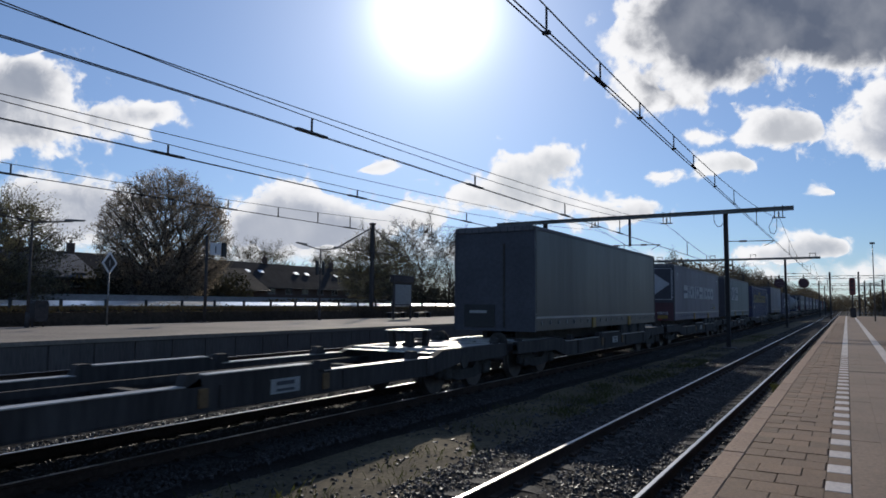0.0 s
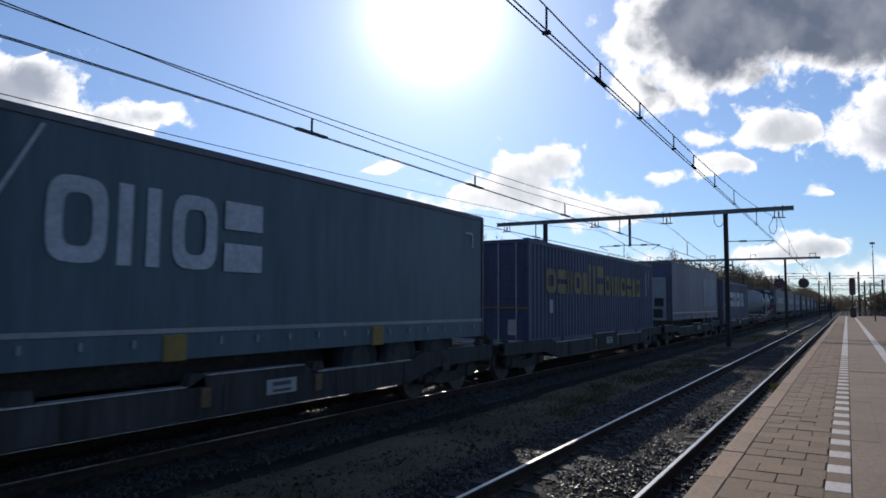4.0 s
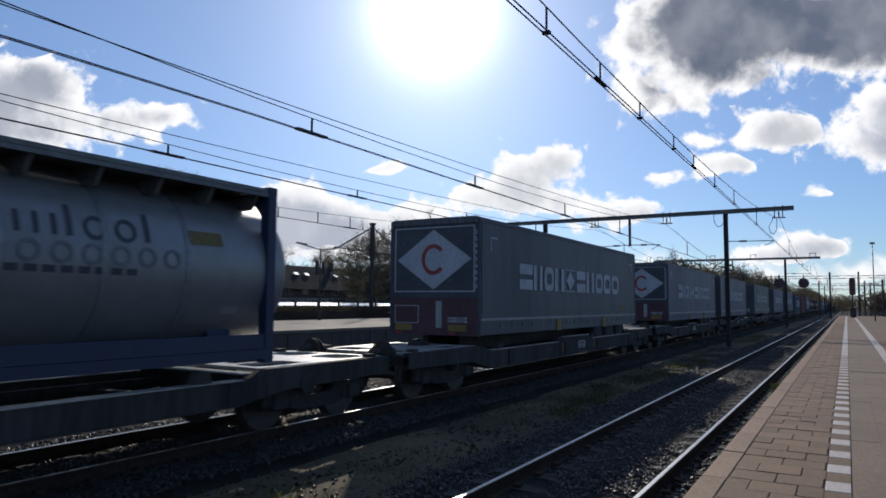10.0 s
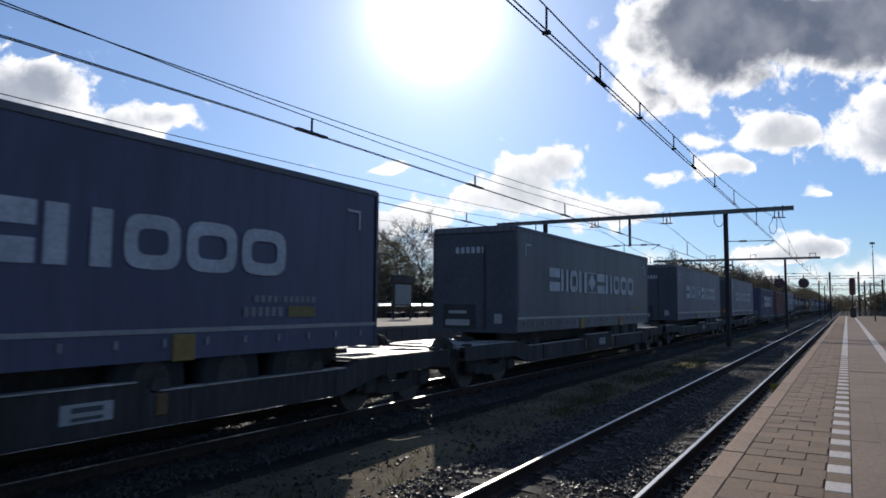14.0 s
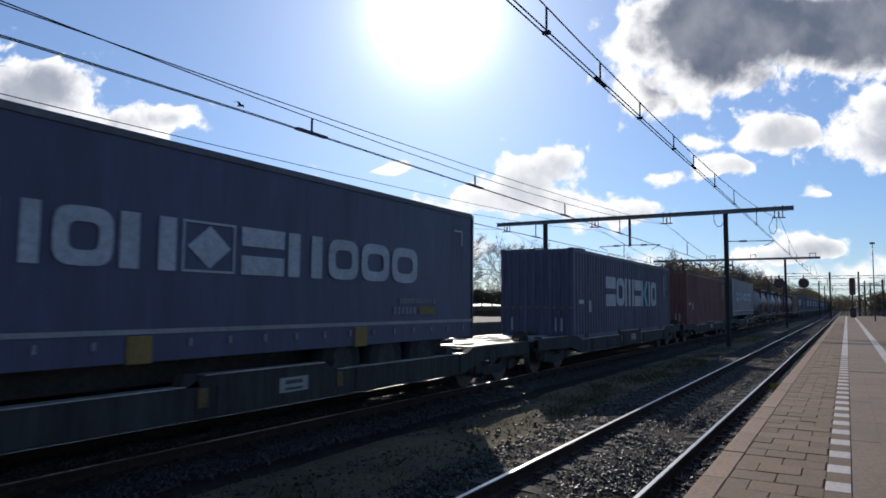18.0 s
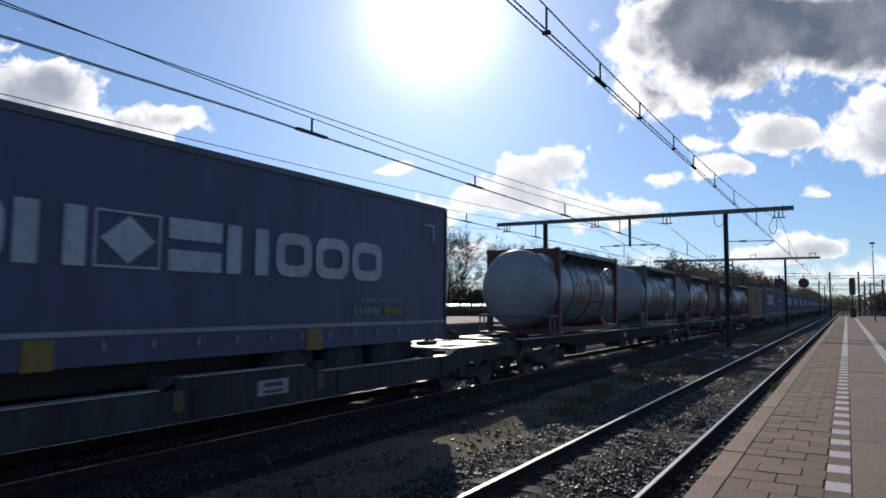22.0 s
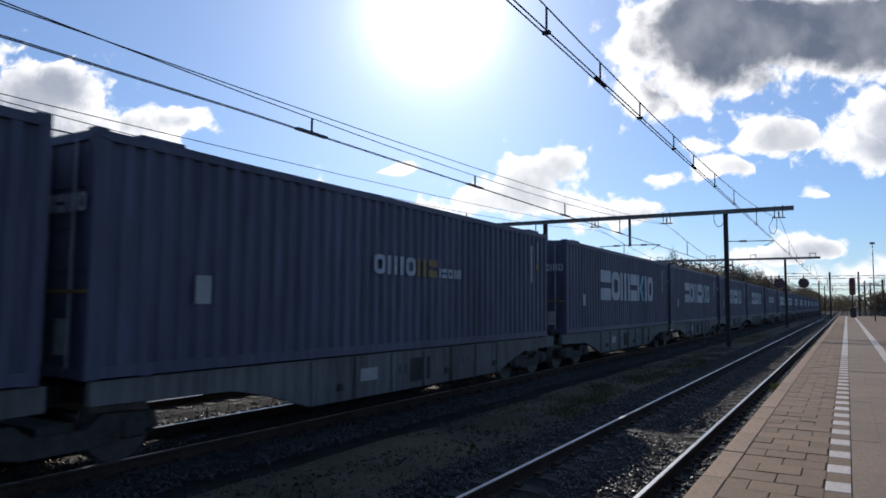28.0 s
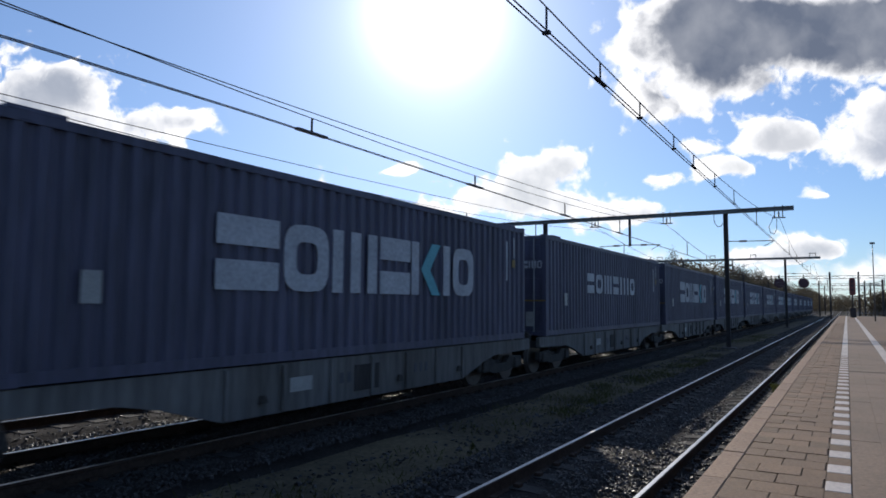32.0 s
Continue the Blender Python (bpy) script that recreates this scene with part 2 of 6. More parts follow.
def prism(pts, axis, a, b, bm=None):
    """A closed outline of 2D points, drawn out along axis x or y or z from a to b."""
    bm = bm or bmesh.new()

    def at(u, v, w):
        return {"x": (w, u, v), "y": (u, w, v), "z": (u, v, w)}[axis]

    r0 = [bm.verts.new(at(u, v, a)) for u, v in pts]
    r1 = [bm.verts.new(at(u, v, b)) for u, v in pts]
    n = len(pts)
    for i in range(n):
        j = (i + 1) % n
        bm.faces.new((r0[i], r0[j], r1[j], r1[i]))
    bm.faces.new(r0[::-1])
    bm.faces.new(r1)
    bmesh.ops.recalc_face_normals(bm, faces=bm.faces)
    return bm


def mesh_of(name, bm, material):
    bm.normal_update()
    me = bpy.data.meshes.new(name)
    bm.to_mesh(me)
    bm.free()
    me.materials.append(material)
    return me


def part(name, bm, material, parent, label=""):
    me = bm if isinstance(bm, bpy.types.Mesh) else mesh_of(name, bm, material)
    ob = new(name, me)
    ob.parent = parent
    if label:
        ob["label"] = label
    return ob


def thing(name, label, category, group="", kind="", at=None):
    ob = new(name)
    ob.empty_display_size = 0.3
    tagged(ob, label, category, group, kind)
    if at is not None:
        ob.matrix_basis = at
    return ob


def raw(name, verts, faces, material, smooth=False):
    me = bpy.data.meshes.new(name)
    me.from_pydata(verts, [], faces)
    me.materials.append(material)
    if smooth:
        me.polygons.foreach_set("use_smooth", [True] * len(me.polygons))
    me.update()
    return me

# ---- ground, tracks ----
TRACKS = (-2.71, -8.636, -12.66, -18.5)
XT = TRACKS[1]
GROUND_Z = -0.42


def ground():
    n = 46
    xs = sorted({round(v, 2) for v in list(np.linspace(-60, 25, n)) + [-2500, -900, -350, -150, -95, 60, 120, 350, 900, 2500]})
    ys = sorted({round(v, 2) for v in list(np.linspace(-40, 120, 90)) + [-2500, -900, -450, -200, -90, 160, 220, 320, 500, 900, 2500]})
    verts, faces = [], []
    for y in ys:
        for x in xs:
            near = abs(x) < 60 and -40 < y < 120
            verts.append((x, y, GROUND_Z + (0.05 * noise.noise((x * 0.5, y * 0.5, 0)) if near else 0)))
    w = len(xs)
    for j in range(len(ys) - 1):
        for i in range(w - 1):
            a = j * w + i
            faces.append((a, a + 1, a + w + 1, a + w))
    tagged(new("ground", raw("ground", verts, faces, M_SOIL, True)), "dark bare soil and cinder railway ground", "ground", kind="structure")


ground()


def stones(name, x0, x1, y0, y1, count, z, size, seed, parent, falloff=0.0):
    """Loose angular stones over a strip, joined as one part."""
    rng = np.random.default_rng(seed)
    xs = rng.uniform(x0, x1, count)
    ys = y0 + (y1 - y0) * rng.uniform(0, 1, count) ** (1 + falloff)
    sz = rng.uniform(0.55, 1.2, count) * size
    base = np.array([(-1, -1, -.6), (1, -1, -.6), (1, 1, -.6), (-1, 1, -.6), (-.6, -.6, .6), (.6, -.6, .6), (.6, .6, .6), (-.6, .6, .6)])
    fc = np.array([(4, 5, 6, 7), (0, 1, 5, 4), (1, 2, 6, 5), (2, 3, 7, 6), (3, 0, 4, 7)])
    v = np.repeat(base[None], count, 0) + rng.uniform(-.4, .4, (count, 8, 3))
    ang = rng.uniform(0, math.pi, count)
    til = rng.uniform(-.6, .6, (count, 2))
    c, s = np.cos(ang)[:, None], np.sin(ang)[:, None]
    vx, vy, vz = v[..., 0] * c - v[..., 1] * s, v[..., 0] * s + v[..., 1] * c, v[..., 2] + til[:, :1] * v[..., 0] + til[:, 1:] * v[..., 1]
    hz = np.array([noise.noise((x * .8, y * .8, 3)) for x, y in zip(xs, ys)]) * 0.03
    out = np.stack([vx * sz[:, None] + xs[:, None], vy * sz[:, None] + ys[:, None], vz * sz[:, None] * .8 + (z + hz)[:, None]], -1).reshape(-1, 3)
    fo = (fc[None] + (np.arange(count) * 8)[:, None, None]).reshape(-1, 4)
    ob = part(name, raw(name, out.tolist(), fo.tolist(), M_GRAVEL), None, parent)
    ob["kind"] = "stuff"
    return ob


RAIL_OUT = [(-.07, -.17), (.07, -.17), (.07, -.155), (.012, -.14), (.012, -.045), (.036, -.03), (.036, -.006), (.022, 0), (-.022, 0), (-.036, -.006), (-.036, -.03), (-.012, -.045), (-.012, -.14), (-.07, -.155)]


def track(xc, near):
    t = thing("railway_track", "steel rails on concrete sleepers in dark ballast", "railway track", "parallel tracks", "structure", pose(xc, 0, 0))
    y0, y1 = -300, 700
    for s in (-.775, .775):
        r = part("rail", prism([(u + s, v) for u, v in RAIL_OUT], "y", y0, y1), M_RAIL, t)
        part("rail_head", boxm(s - .024, s + .024, y0, y1, .001, .005), M_RAILTOP, r, "polished steel running surface")
    bed = [(-2.3, -.42), (-1.55, -.16), (1.55, -.16), (2.3, -.42)]
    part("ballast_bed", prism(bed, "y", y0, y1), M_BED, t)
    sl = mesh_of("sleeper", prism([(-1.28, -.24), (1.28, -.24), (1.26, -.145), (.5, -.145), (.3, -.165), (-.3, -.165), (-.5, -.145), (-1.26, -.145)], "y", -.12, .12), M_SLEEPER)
    clip = bmesh.new()
    for s in (-.775, .775):
        for e in (-.11, .11):
            box(clip, s + e - .04, s + e + .04, -.05, .05, -.15, -.105)
    clip = mesh_of("rail_clip", clip, M_RAIL)
    for i in range(-10 if near else 0, 150 if near else 120):
        so = part("sleeper", sl, None, t)
        so.location = (0, i * .62, 0)
        if near and 3 <= i < 70:
            co = part("rail_clip", clip, None, so)
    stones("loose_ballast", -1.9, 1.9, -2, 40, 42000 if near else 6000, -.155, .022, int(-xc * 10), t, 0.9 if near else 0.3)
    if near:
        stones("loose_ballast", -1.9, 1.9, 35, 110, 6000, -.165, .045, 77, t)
    return t


for k, x in enumerate(TRACKS):
    track(x, k < 2)

strip = thing("trackside_verge", "sandy cinder strip with stones between the tracks", "verge", kind="structure", at=pose(-5.6, 0, 0))
vv, vf = [], []
ny, nx = 150, 14
for j in range(ny):
    for i in range(nx):
        x, y = -1.5 + 3.0 * i / (nx - 1), -20 + 140 * j / (ny - 1)
        e = min(1, min(i, nx - 1 - i) / 2.0)
        vv.append((x, y, -.42 + e * (.13 + .06 * noise.noise((x * 1.3, y * .5, 8)) + .03 * noise.noise((x * 5, y * 5, 2)))))
for j in range(ny - 1):
    for i in range(nx - 1):
        a = j * nx + i
        vf.append((a, a + 1, a + nx + 1, a + nx))
M_SAND = mat("sandy_soil", (0.145, 0.113, 0.068), 0.95, var=0.4, big=0.6, small=12, bump=0.7, col2=(0.075, 0.062, 0.044), spec=0.1)
part("sandy_strip", raw("sandy_strip", vv, vf, M_SAND, True), None, strip)
stones("loose_stones", -1.5, 1.5, 0, 40, 3500, -.29, .03, 5, strip, .6)


def grass(name, spots, per, height, seed, label):
    """Tufts of blades: spots are (x, y, z, spread)."""
    rng = random.Random(seed)
    v, f = [], []
    for x, y, z, sp in spots:
        for _ in range(per):
            bx, by = x + rng.gauss(0, sp), y + rng.gauss(0, sp)
            a, hh = rng.uniform(0, 6.28), height * rng.uniform(.4, 1.1)
            lx, ly = math.cos(a), math.sin(a)
            w = .007
            k = len(v)
            v += [(bx - ly * w, by + lx * w, z), (bx + ly * w, by - lx * w, z), (bx + lx * hh * .25 + ly * w * .8, by + ly * hh * .25, z + hh * .65), (bx + lx * hh * .6, by + ly * hh * .6, z + hh)]
            f += [(k, k + 1, k + 2), (k, k + 2, k + 3)]
    tagged(new(name, raw(name, v, f, M_GRASS)), label, "grass", kind="stuff")


rg = random.Random(4)
grass("grass", [(rg.gauss(-5.3, .45), rg.uniform(13, 30), -.3, .25) for _ in range(60)] + [(rg.gauss(-5.6, .5), rg.uniform(4, 60), -.3, .3) for _ in range(60)], 40, .13, 1, "short dry grass tufts on the sandy strip between tracks")
grass("weed_tuft", [(-.99, 12.2 + .05 * i, .60, .04) for i in range(5)], 30, .14, 2, "green weeds growing from the platform edge joint")

# ---- near platform ----
PZ, PE = .742, -.96
plat = thing("platform", "brick-paved station platform with pale concrete coping", "platform", kind="structure")
part("platform_body", prism([(PE + .03, -.45), (PE + .03, PZ - .13), (PE + .18, PZ - .13), (PE + .18, PZ - .03), (7.5, PZ - .03), (7.5, -.45)], "y", -45, 108), M_CONC, plat)
part("paving_bed", boxm(PE + .14, 7.45, -44.9, 107.9, PZ - .028, PZ - .012), M_PAVBED, plat)
COP0 = 0.176
cop = mesh_of("coping_stone", boxm(0, COP0, .004, .996, -.13, 0, .008), M_COPING)
for i in range(-4, 100):
    o = part("coping_stone", cop, None, plat)
    o.location = (PE, i * 1.0 + .35, PZ + .002 * math.sin(i * 2.3))
rest = bmesh.new()
box(rest, PE, PE + COP0, -45, -3.66, PZ - .13, PZ)
box(rest, PE, PE + COP0, 100.36, 108, PZ - .13, PZ)
part("coping_run", rest, M_COPING, plat)
# white bricks of the safety line, one every 0.6 m, then the smooth flags beyond it
wb = mesh_of("white_brick", boxm(0, .155, 0, .285, -.05, .001, .004), M_WHITEBRICK)
for i in range(-4, 26):
    o = part("white_brick", wb, None, plat)
    o.location = (-.17, 5.37 + .6 * (i - 1) , PZ)
part("white_line_far", boxm(-.17, -.015, 20.2, 104, PZ - .05, PZ + .001), M_WHITELINE, plat, "worn white safety line")
part("white_guide_strip", boxm(.70, .90, -44.8, 104, PZ - .05, PZ + .001), M_WHITELINE, plat, "ribbed white guide strip")


def pavers():
    """Stretcher bond across the platform edge; single pieces near the tripod, joined further on."""
    rng = random.Random(11)
    me = mesh_of("paver", boxm(.003, .298, .003, .298, -.05, 0, .005), M_PAVER)
    far = ([], [])
    count = 0
    x0, x1 = PE + COP0 + .001, -.172
    row = 0
    y = 2.4
    q = [(0, 2, 3, 1), (4, 5, 7, 6), (0, 1, 5, 4), (2, 6, 7, 3), (0, 4, 6, 2), (1, 3, 7, 5)]
    while y < 60:
        off = -.15 * (row % 2)
        x = x0 + off
        while x < x1 - .02:
            a, b = max(x, x0), min(x + .301, x1)
            if b - a > .03:
                z = PZ + rng.uniform(-.004, .002)
                if count < 300 and b - a > .295:
                    o = part("paver", me, None, plat)
                    o.location = (a, y, z)
                    o.rotation_euler = (rng.uniform(-.006, .006), rng.uniform(-.006, .006), 0)
                    count += 1
                else:
                    k = len(far[0])
                    for zz in (PZ - .05, z):
                        for yy in (y + .003, y + .298):
                            for xx in (a + .003, b - .003):
                                far[0].append((xx, yy, zz))
                    far[1].extend([tuple(k + i for i in fq) for fq in q])
            x += .301
        y += .301
        row += 1
    o = part("paver_field", raw("paver_field", far[0], far[1], M_PAVER), None, plat)
    o["kind"] = "stuff"
    part("far_paving", boxm(x0, x1, 60, 108, PZ - .05, PZ - .002), M_PAVER, plat)
    part("rear_paving", boxm(x0, x1, -44.8, 2.39, PZ - .05, PZ - .002), M_PAVER, plat)
    part("rear_flags", boxm(-.006, .694, -44.8, 1.99, PZ - .05, PZ - .002), M_FLAG, plat)
    part("rear_inner_paving", boxm(.906, 7.4, -44.8, 1.99, PZ - .05, PZ - .002), M_PAVER, plat)
    part("rear_white_line", boxm(-.17, -.015, -44.8, 2.36, PZ - .05, PZ + .001), M_WHITELINE, plat)
    # bricks between the white ones
    mid = bmesh.new()
    for i in range(-4, 26):
        yy = 5.37 + .6 * (i - 1)
        box(mid, -.17, -.015, yy + .292, yy + .593, PZ - .05, PZ - .001)
    part("line_paver_field", mid, M_PAVER, plat)
    # smooth flags between the white bricks and the guide strip, and beyond
    fl = bmesh.new()
    for i in range(int(100 / .61)):
        yy = 2.0 + .61 * i
        for a, b in ((-.008, .2245), (.2255, .4615), (.4625, .696)):
            box(fl, a, b, yy, yy + .608, PZ - .05, PZ - .002 + rng.uniform(-.0015, .0015))
    part("smooth_flag_field", fl, M_FLAG, plat)
    me2 = bmesh.new()
    for i in range(200):
        for j in range(20):
            xa = .906 + j * .326
            ya = 2.0 + i * .5
            box(me2, xa, xa + .324, ya, ya + .498, PZ - .05, PZ - .002)
    part("inner_paver_field", me2, M_PAVER, plat)
    for yy in (15.3, 29.1):
        part("drain_channel", boxm(-.006, 7.4, yy, yy + .16, PZ - .04, PZ + .0015), M_PAVBED, plat, "dark strip across the platform")


pavers()

# ---- far platform ----
P2, P2B = -21.3, -33.6
p2 = thing("platform", "pale paved island platform with a panelled concrete edge wall", "platform", kind="structure")
part("platform_body", boxm(P2B, P2 - .06, -60, 60, -.45, PZ - .14), M_CONC, p2)
part("platform_paving", boxm(P2B, P2 + .02, -60, 60, PZ - .136, PZ), M_PLAT2, p2)
for i in range(60):
    part("wall_panel", boxm(P2 - .05, P2 - .01, -30 + i * 1.5 + .03, -30 + i * 1.5 + 1.47, -.4, PZ - .15, .012), M_CONC, p2)
p2x = boxm(P2B + 2, P2 - 1.5, 60, 74, -.45, PZ - .3)
part("ramp", p2x, M_CONC, p2)

# ---- portals of the overhead line ----
PORTALS = (38.94, 80.0, 134.0, 180.0, 226.0)
W_X = (-2.824, -8.62, -12.66, -18.5)
W_Z = (5.05, 5.18, 5.18, 5.23)


def portal(y, hoops=False):
    t = thing("overhead_line_portal", "dark steel overhead line portal spanning four tracks", "catenary portal", "overhead line portals", at=pose(0, y, 0))
    beam = bmesh.new()
    box(beam, -19.1, -2.17, -.11, .11, 6.92, 6.96)
    box(beam, -19.1, -2.17, -.11, .11, 7.10, 7.14)
    box(beam, -19.1, -2.17, -.012, .012, 6.96, 7.10)
    for i in range(24):
        xx = -18.9 + i * .72
        box(beam, xx, xx + .02, -.1, .1, 6.96, 7.10)
    part("beam", beam, M_STEEL, t)
    for x in (-5.45, -15.8):
        p = bmesh.new()
        for e in (-.11, .09):
            box(p, x + e, x + e + .02, -.11, .11, -.4, 6.92)
        box(p, x - .1, x + .1, -.01, .01, -.4, 6.92)
        post = part("post", p, M_MAST, t)
        part("foundation", boxm(x - .35, x + .35, -.35, .35, -.5, -.2, .03), M_CONC, post, "concrete footing")
    part("drop_post", boxm(-10.67, -10.55, -.06, .06, 5.35, 6.92), M_MAST, t)
    for x in (-2.88, -8.53, -12.66, -18.4):
        fr = bmesh.new()
        za, zb = (7.14, 7.5) if hoops else (6.55, 7.2)
        zc = zb if hoops else 6.56
        for e in (-.27, .27) if hoops else (-.19, .19):
            tube(fr, (x + e, 0, za), (x + e, 0, zb), .03 if hoops else .025, 6)
        tube(fr, (x - .32, 0, zc), (x + .32, 0, zc), .035 if hoops else .03, 6)
        h = part("hanger_frame", fr, M_MAST, t)
        ins = bmesh.new()
        for i in range(4):
            tube(ins, (x, 0, zc + .06 + i * .06), (x, 0, zc + .09 + i * .06), .06, 10)
        tube(ins, (x, 0, zc), (x, 0, 6.92), .015, 6)
        if hoops:
            ins.free()
        else:
            part("insulator", ins, M_INSUL, h, "brown ribbed insulator")
    for xa, xb, zz in ((-5.35, -3.1, 5.42), (-10.55, -8.9, 5.42), (-10.67, -12.4, 5.42), (-15.9, -18.2, 5.42)):
        arm = part("registration_arm", tubem((xa, 0, zz), (xb, 0, zz - .04), .022, 6), M_MAST, t)
        s = 1 if xb > xa else -1
        ins = bmesh.new()
        tube(ins, (xa + s * .55, 0, zz - .01), (xa + s * .9, 0, zz - .015), .05, 8)
        part("insulator", ins, M_INSUL, arm)
        part("steady_arm", tubem((xb, 0, zz - .04), (xb - s * .5, 0, zz - .3), .014, 6), M_MAST, arm)
    return t


first = portal(PORTALS[0])


def hose(name, pts, r, parent):
    bm = bmesh.new()
    for a, b in zip(pts, pts[1:]):
        tube(bm, a, b, r, 6)
    return part(name, bm, M_WIRE, parent)


copy_thing(first, pose(0, -15.0, 0))
hose("cable_loop", [(-6.02, -.12, 6.92), (-6.02, -.12, 6.6), (-5.95, -.12, 6.36), (-5.81, -.12, 6.22), (-5.66, -.12, 6.26), (-5.56, -.12, 6.42)], .018, first)
hose("jumper_cable", [(-3.1, .05, 6.7), (-3.22, .05, 6.4), (-3.36, .05, 6.1), (-3.28, .05, 5.8), (-3.12, .05, 5.72), (-3.0, .05, 5.95), (-2.98, .05, 6.5)], .014, first)
portal(80.0, True)


def gantry(y, x0, x1, posts):
    """The wider, lighter lattice gantries past the platform's end."""
    t = thing("overhead_line_gantry", "wide lattice gantry over the tracks past the platform", "catenary portal", "far gantries", at=pose(0, y, 0))
    for z in (6.75, 7.2):
        part("chord", boxm(x0, x1, -.06, .06, z, z + .07), M_MAST, t)
    lat = bmesh.new()
    n = int((x1 - x0) / 1.1)
    for i in range(n):
        a = x0 + (x1 - x0) * i / n
        b = x0 + (x1 - x0) * (i + 1) / n
        tube(lat, (a, 0, 6.8 if i % 2 else 7.22), (b, 0, 7.22 if i % 2 else 6.8), .03, 5)
    part("lattice", lat, M_MAST, t)
    for x in posts:
        part("post", boxm(x - .14, x + .14, -.14, .14, -.4, 7.9), M_MAST, t)
    for x in list(TRACKS) + [5.5]:
        if x0 < x < x1:
            h = part("hanger", boxm(x - .03, x + .03, -.03, .03, 5.2, 6.75), M_MAST, t)
            part("insulator", tubem((x, 0, 6.2), (x, 0, 6.5), .07, 8), M_INSUL, h)
            part("cross_arm", tubem((x - 1.2, 0, 5.6), (x + 1.2, 0, 5.5), .025, 6), M_MAST, h)
    return t


gantry(134.0, -21.5, 9.5, (-2.35, 1.85, -16.0))
gantry(180.0, -22.0, 11.0, (-5.4, 3.6, -16.0))
gantry(226.0, -22.0, 12.0, (-5.4, 4.4, -16.0))


def line(k):
    """One overhead line: two contact wires, one or two carrying wires, droppers with their clamps."""
    x, z = W_X[k], W_Z[k]
    t = thing("overhead_line", "dark copper contact and carrier wires with droppers", "overhead wire", "overhead lines")
    ends = (-15.0,) + PORTALS
    r = .0095

    def zc(y):
        """Contact wires: they dip a little behind the eye's end of the span."""
        return z - (.0026 * (8.0 - max(y, 0.0)) ** 2 if k in (1, 2) and y < 8.0 else 0.0)

    SAG = {1: ((5.522, .00072, 1.07), (5.442, .00156, 12.66)), 2: ((5.56, .00062, -1.46), (5.372, .0016, 13.65)), 3: ((5.493, .0015, 10.77),)}

    def sag(i):
        def height(y):
            if k and y <= PORTALS[0]:
                base, curve, low = SAG[k][i]
                return base + curve * (y - low) ** 2
            return zm(y)
        return height

    def zm(y):
        for a, b in zip(ends, ends[1:]):
            if a <= y <= b:
                m, hl = (a + b) / 2, (b - a) / 2
                return z + .26 + 1.2 * ((y - m) / hl) ** 2
        return z + 1.2

    def strand(xo, fz, name, lift=0.0):
        bm = bmesh.new()
        pts = []
        for a, b in zip(ends, ends[1:]):
            m = 14
            for i in range(m):
                y = a + (b - a) * i / m
                pts.append((x + xo, y, fz(y) + lift))
        pts.append((x + xo, ends[-1], fz(ends[-1]) + lift))
        rings = [[bm.verts.new((p[0] + r * math.cos(a * 1.2566), p[1], p[2] + r * math.sin(a * 1.2566))) for a in range(5)] for p in pts]
        for ra, rb in zip(rings, rings[1:]):
            for i in range(5):
                bm.faces.new((ra[i], ra[(i + 1) % 5], rb[(i + 1) % 5], rb[i]))
        part(name, bm, M_WIRE, t)

    strand(-.03, zc, "contact_wire")
    strand(.03, zc, "contact_wire")
    strand(0, sag(0), "carrier_wire")
    if k in (1, 2):
        strand(.02, sag(1), "carrier_wire")
    held = sag(1 if k in (1, 2) else 0)
    spots = {0: (3.0, 7.02, 8.98, 11.08, 13.64, 15.66, 18.5, 22.0, 28), 1: (3, 9.6, 16.2, 23.1, 30), 2: (3, 9.5, 16.2, 23.1, 30), 3: (3, 9.2, 16.4, 18.84, 21.1, 23.2, 30)}[k]
    for i, y in enumerate(list(spots) + [45, 52, 59, 66, 73, 88, 97, 106, 115, 124]):
        d = part("dropper", tubem((x, y, zc(y)), (x, y, held(y)), .024 if k else .014, 5), M_WIRE, t)
        if y < 40 and not (k == 3 and i in (3, 4)) and not (k == 0 and i not in (2, 5)):
            c = bmesh.new()
            box(c, x - (.05 if k else .028), x + (.05 if k else .028), y - (.42 if k else .22), y + (.42 if k else .22), z - .018, z + (.026 if k else .015), .006)
            part("clamp_bar", c, M_WIRE, d)
        else:
            part("clip", boxm(x - .045, x + .045, y - .03, y + .03, z - .015, z + .02), M_WIRE, d)
    return t


for k in range(4):
    line(k)

# ---- the train: wagons and loads ----
ROWS_T = [0.0, 2.0, 4.0, 6.0, 8.0, 10.0, 12.0, 14.0, 16.0, 18.0, 20.0, 22.0, 24.0, 26.0, 28.0, 30.0, 32.0]
MOVERS = []                                          # (thing, place along the train, height)


def gone(t):
    """How far the train has run by t seconds; it gathers speed slowly."""
    return 12.575 * t + .0352 * t * t / 2 + .003575 * t ** 3 / 6


def rolling(ob, s, z):
    ob.matrix_basis = pose(XT, s, z)
    MOVERS.append((ob, s, z))
    return ob


SHAPES = {  # plain strokes in a unit cell (u0, u1, v0, v1)
    "b": ((0, 1, .60, 1), (0, 1, 0, .40)),
    "o": ((0, 1, .77, 1), (0, 1, 0, .23), (0, .29, .25, .75), (.71, 1, .25, .75)),
    "v": ((0, .22, 0, 1), (.39, .61, 0, 1), (.78, 1, 0, 1)),
    "n": ((0, .3, 0, 1), (.62, .92, 0, 1)),
    "i": ((0, 1, 0, 1),),
}


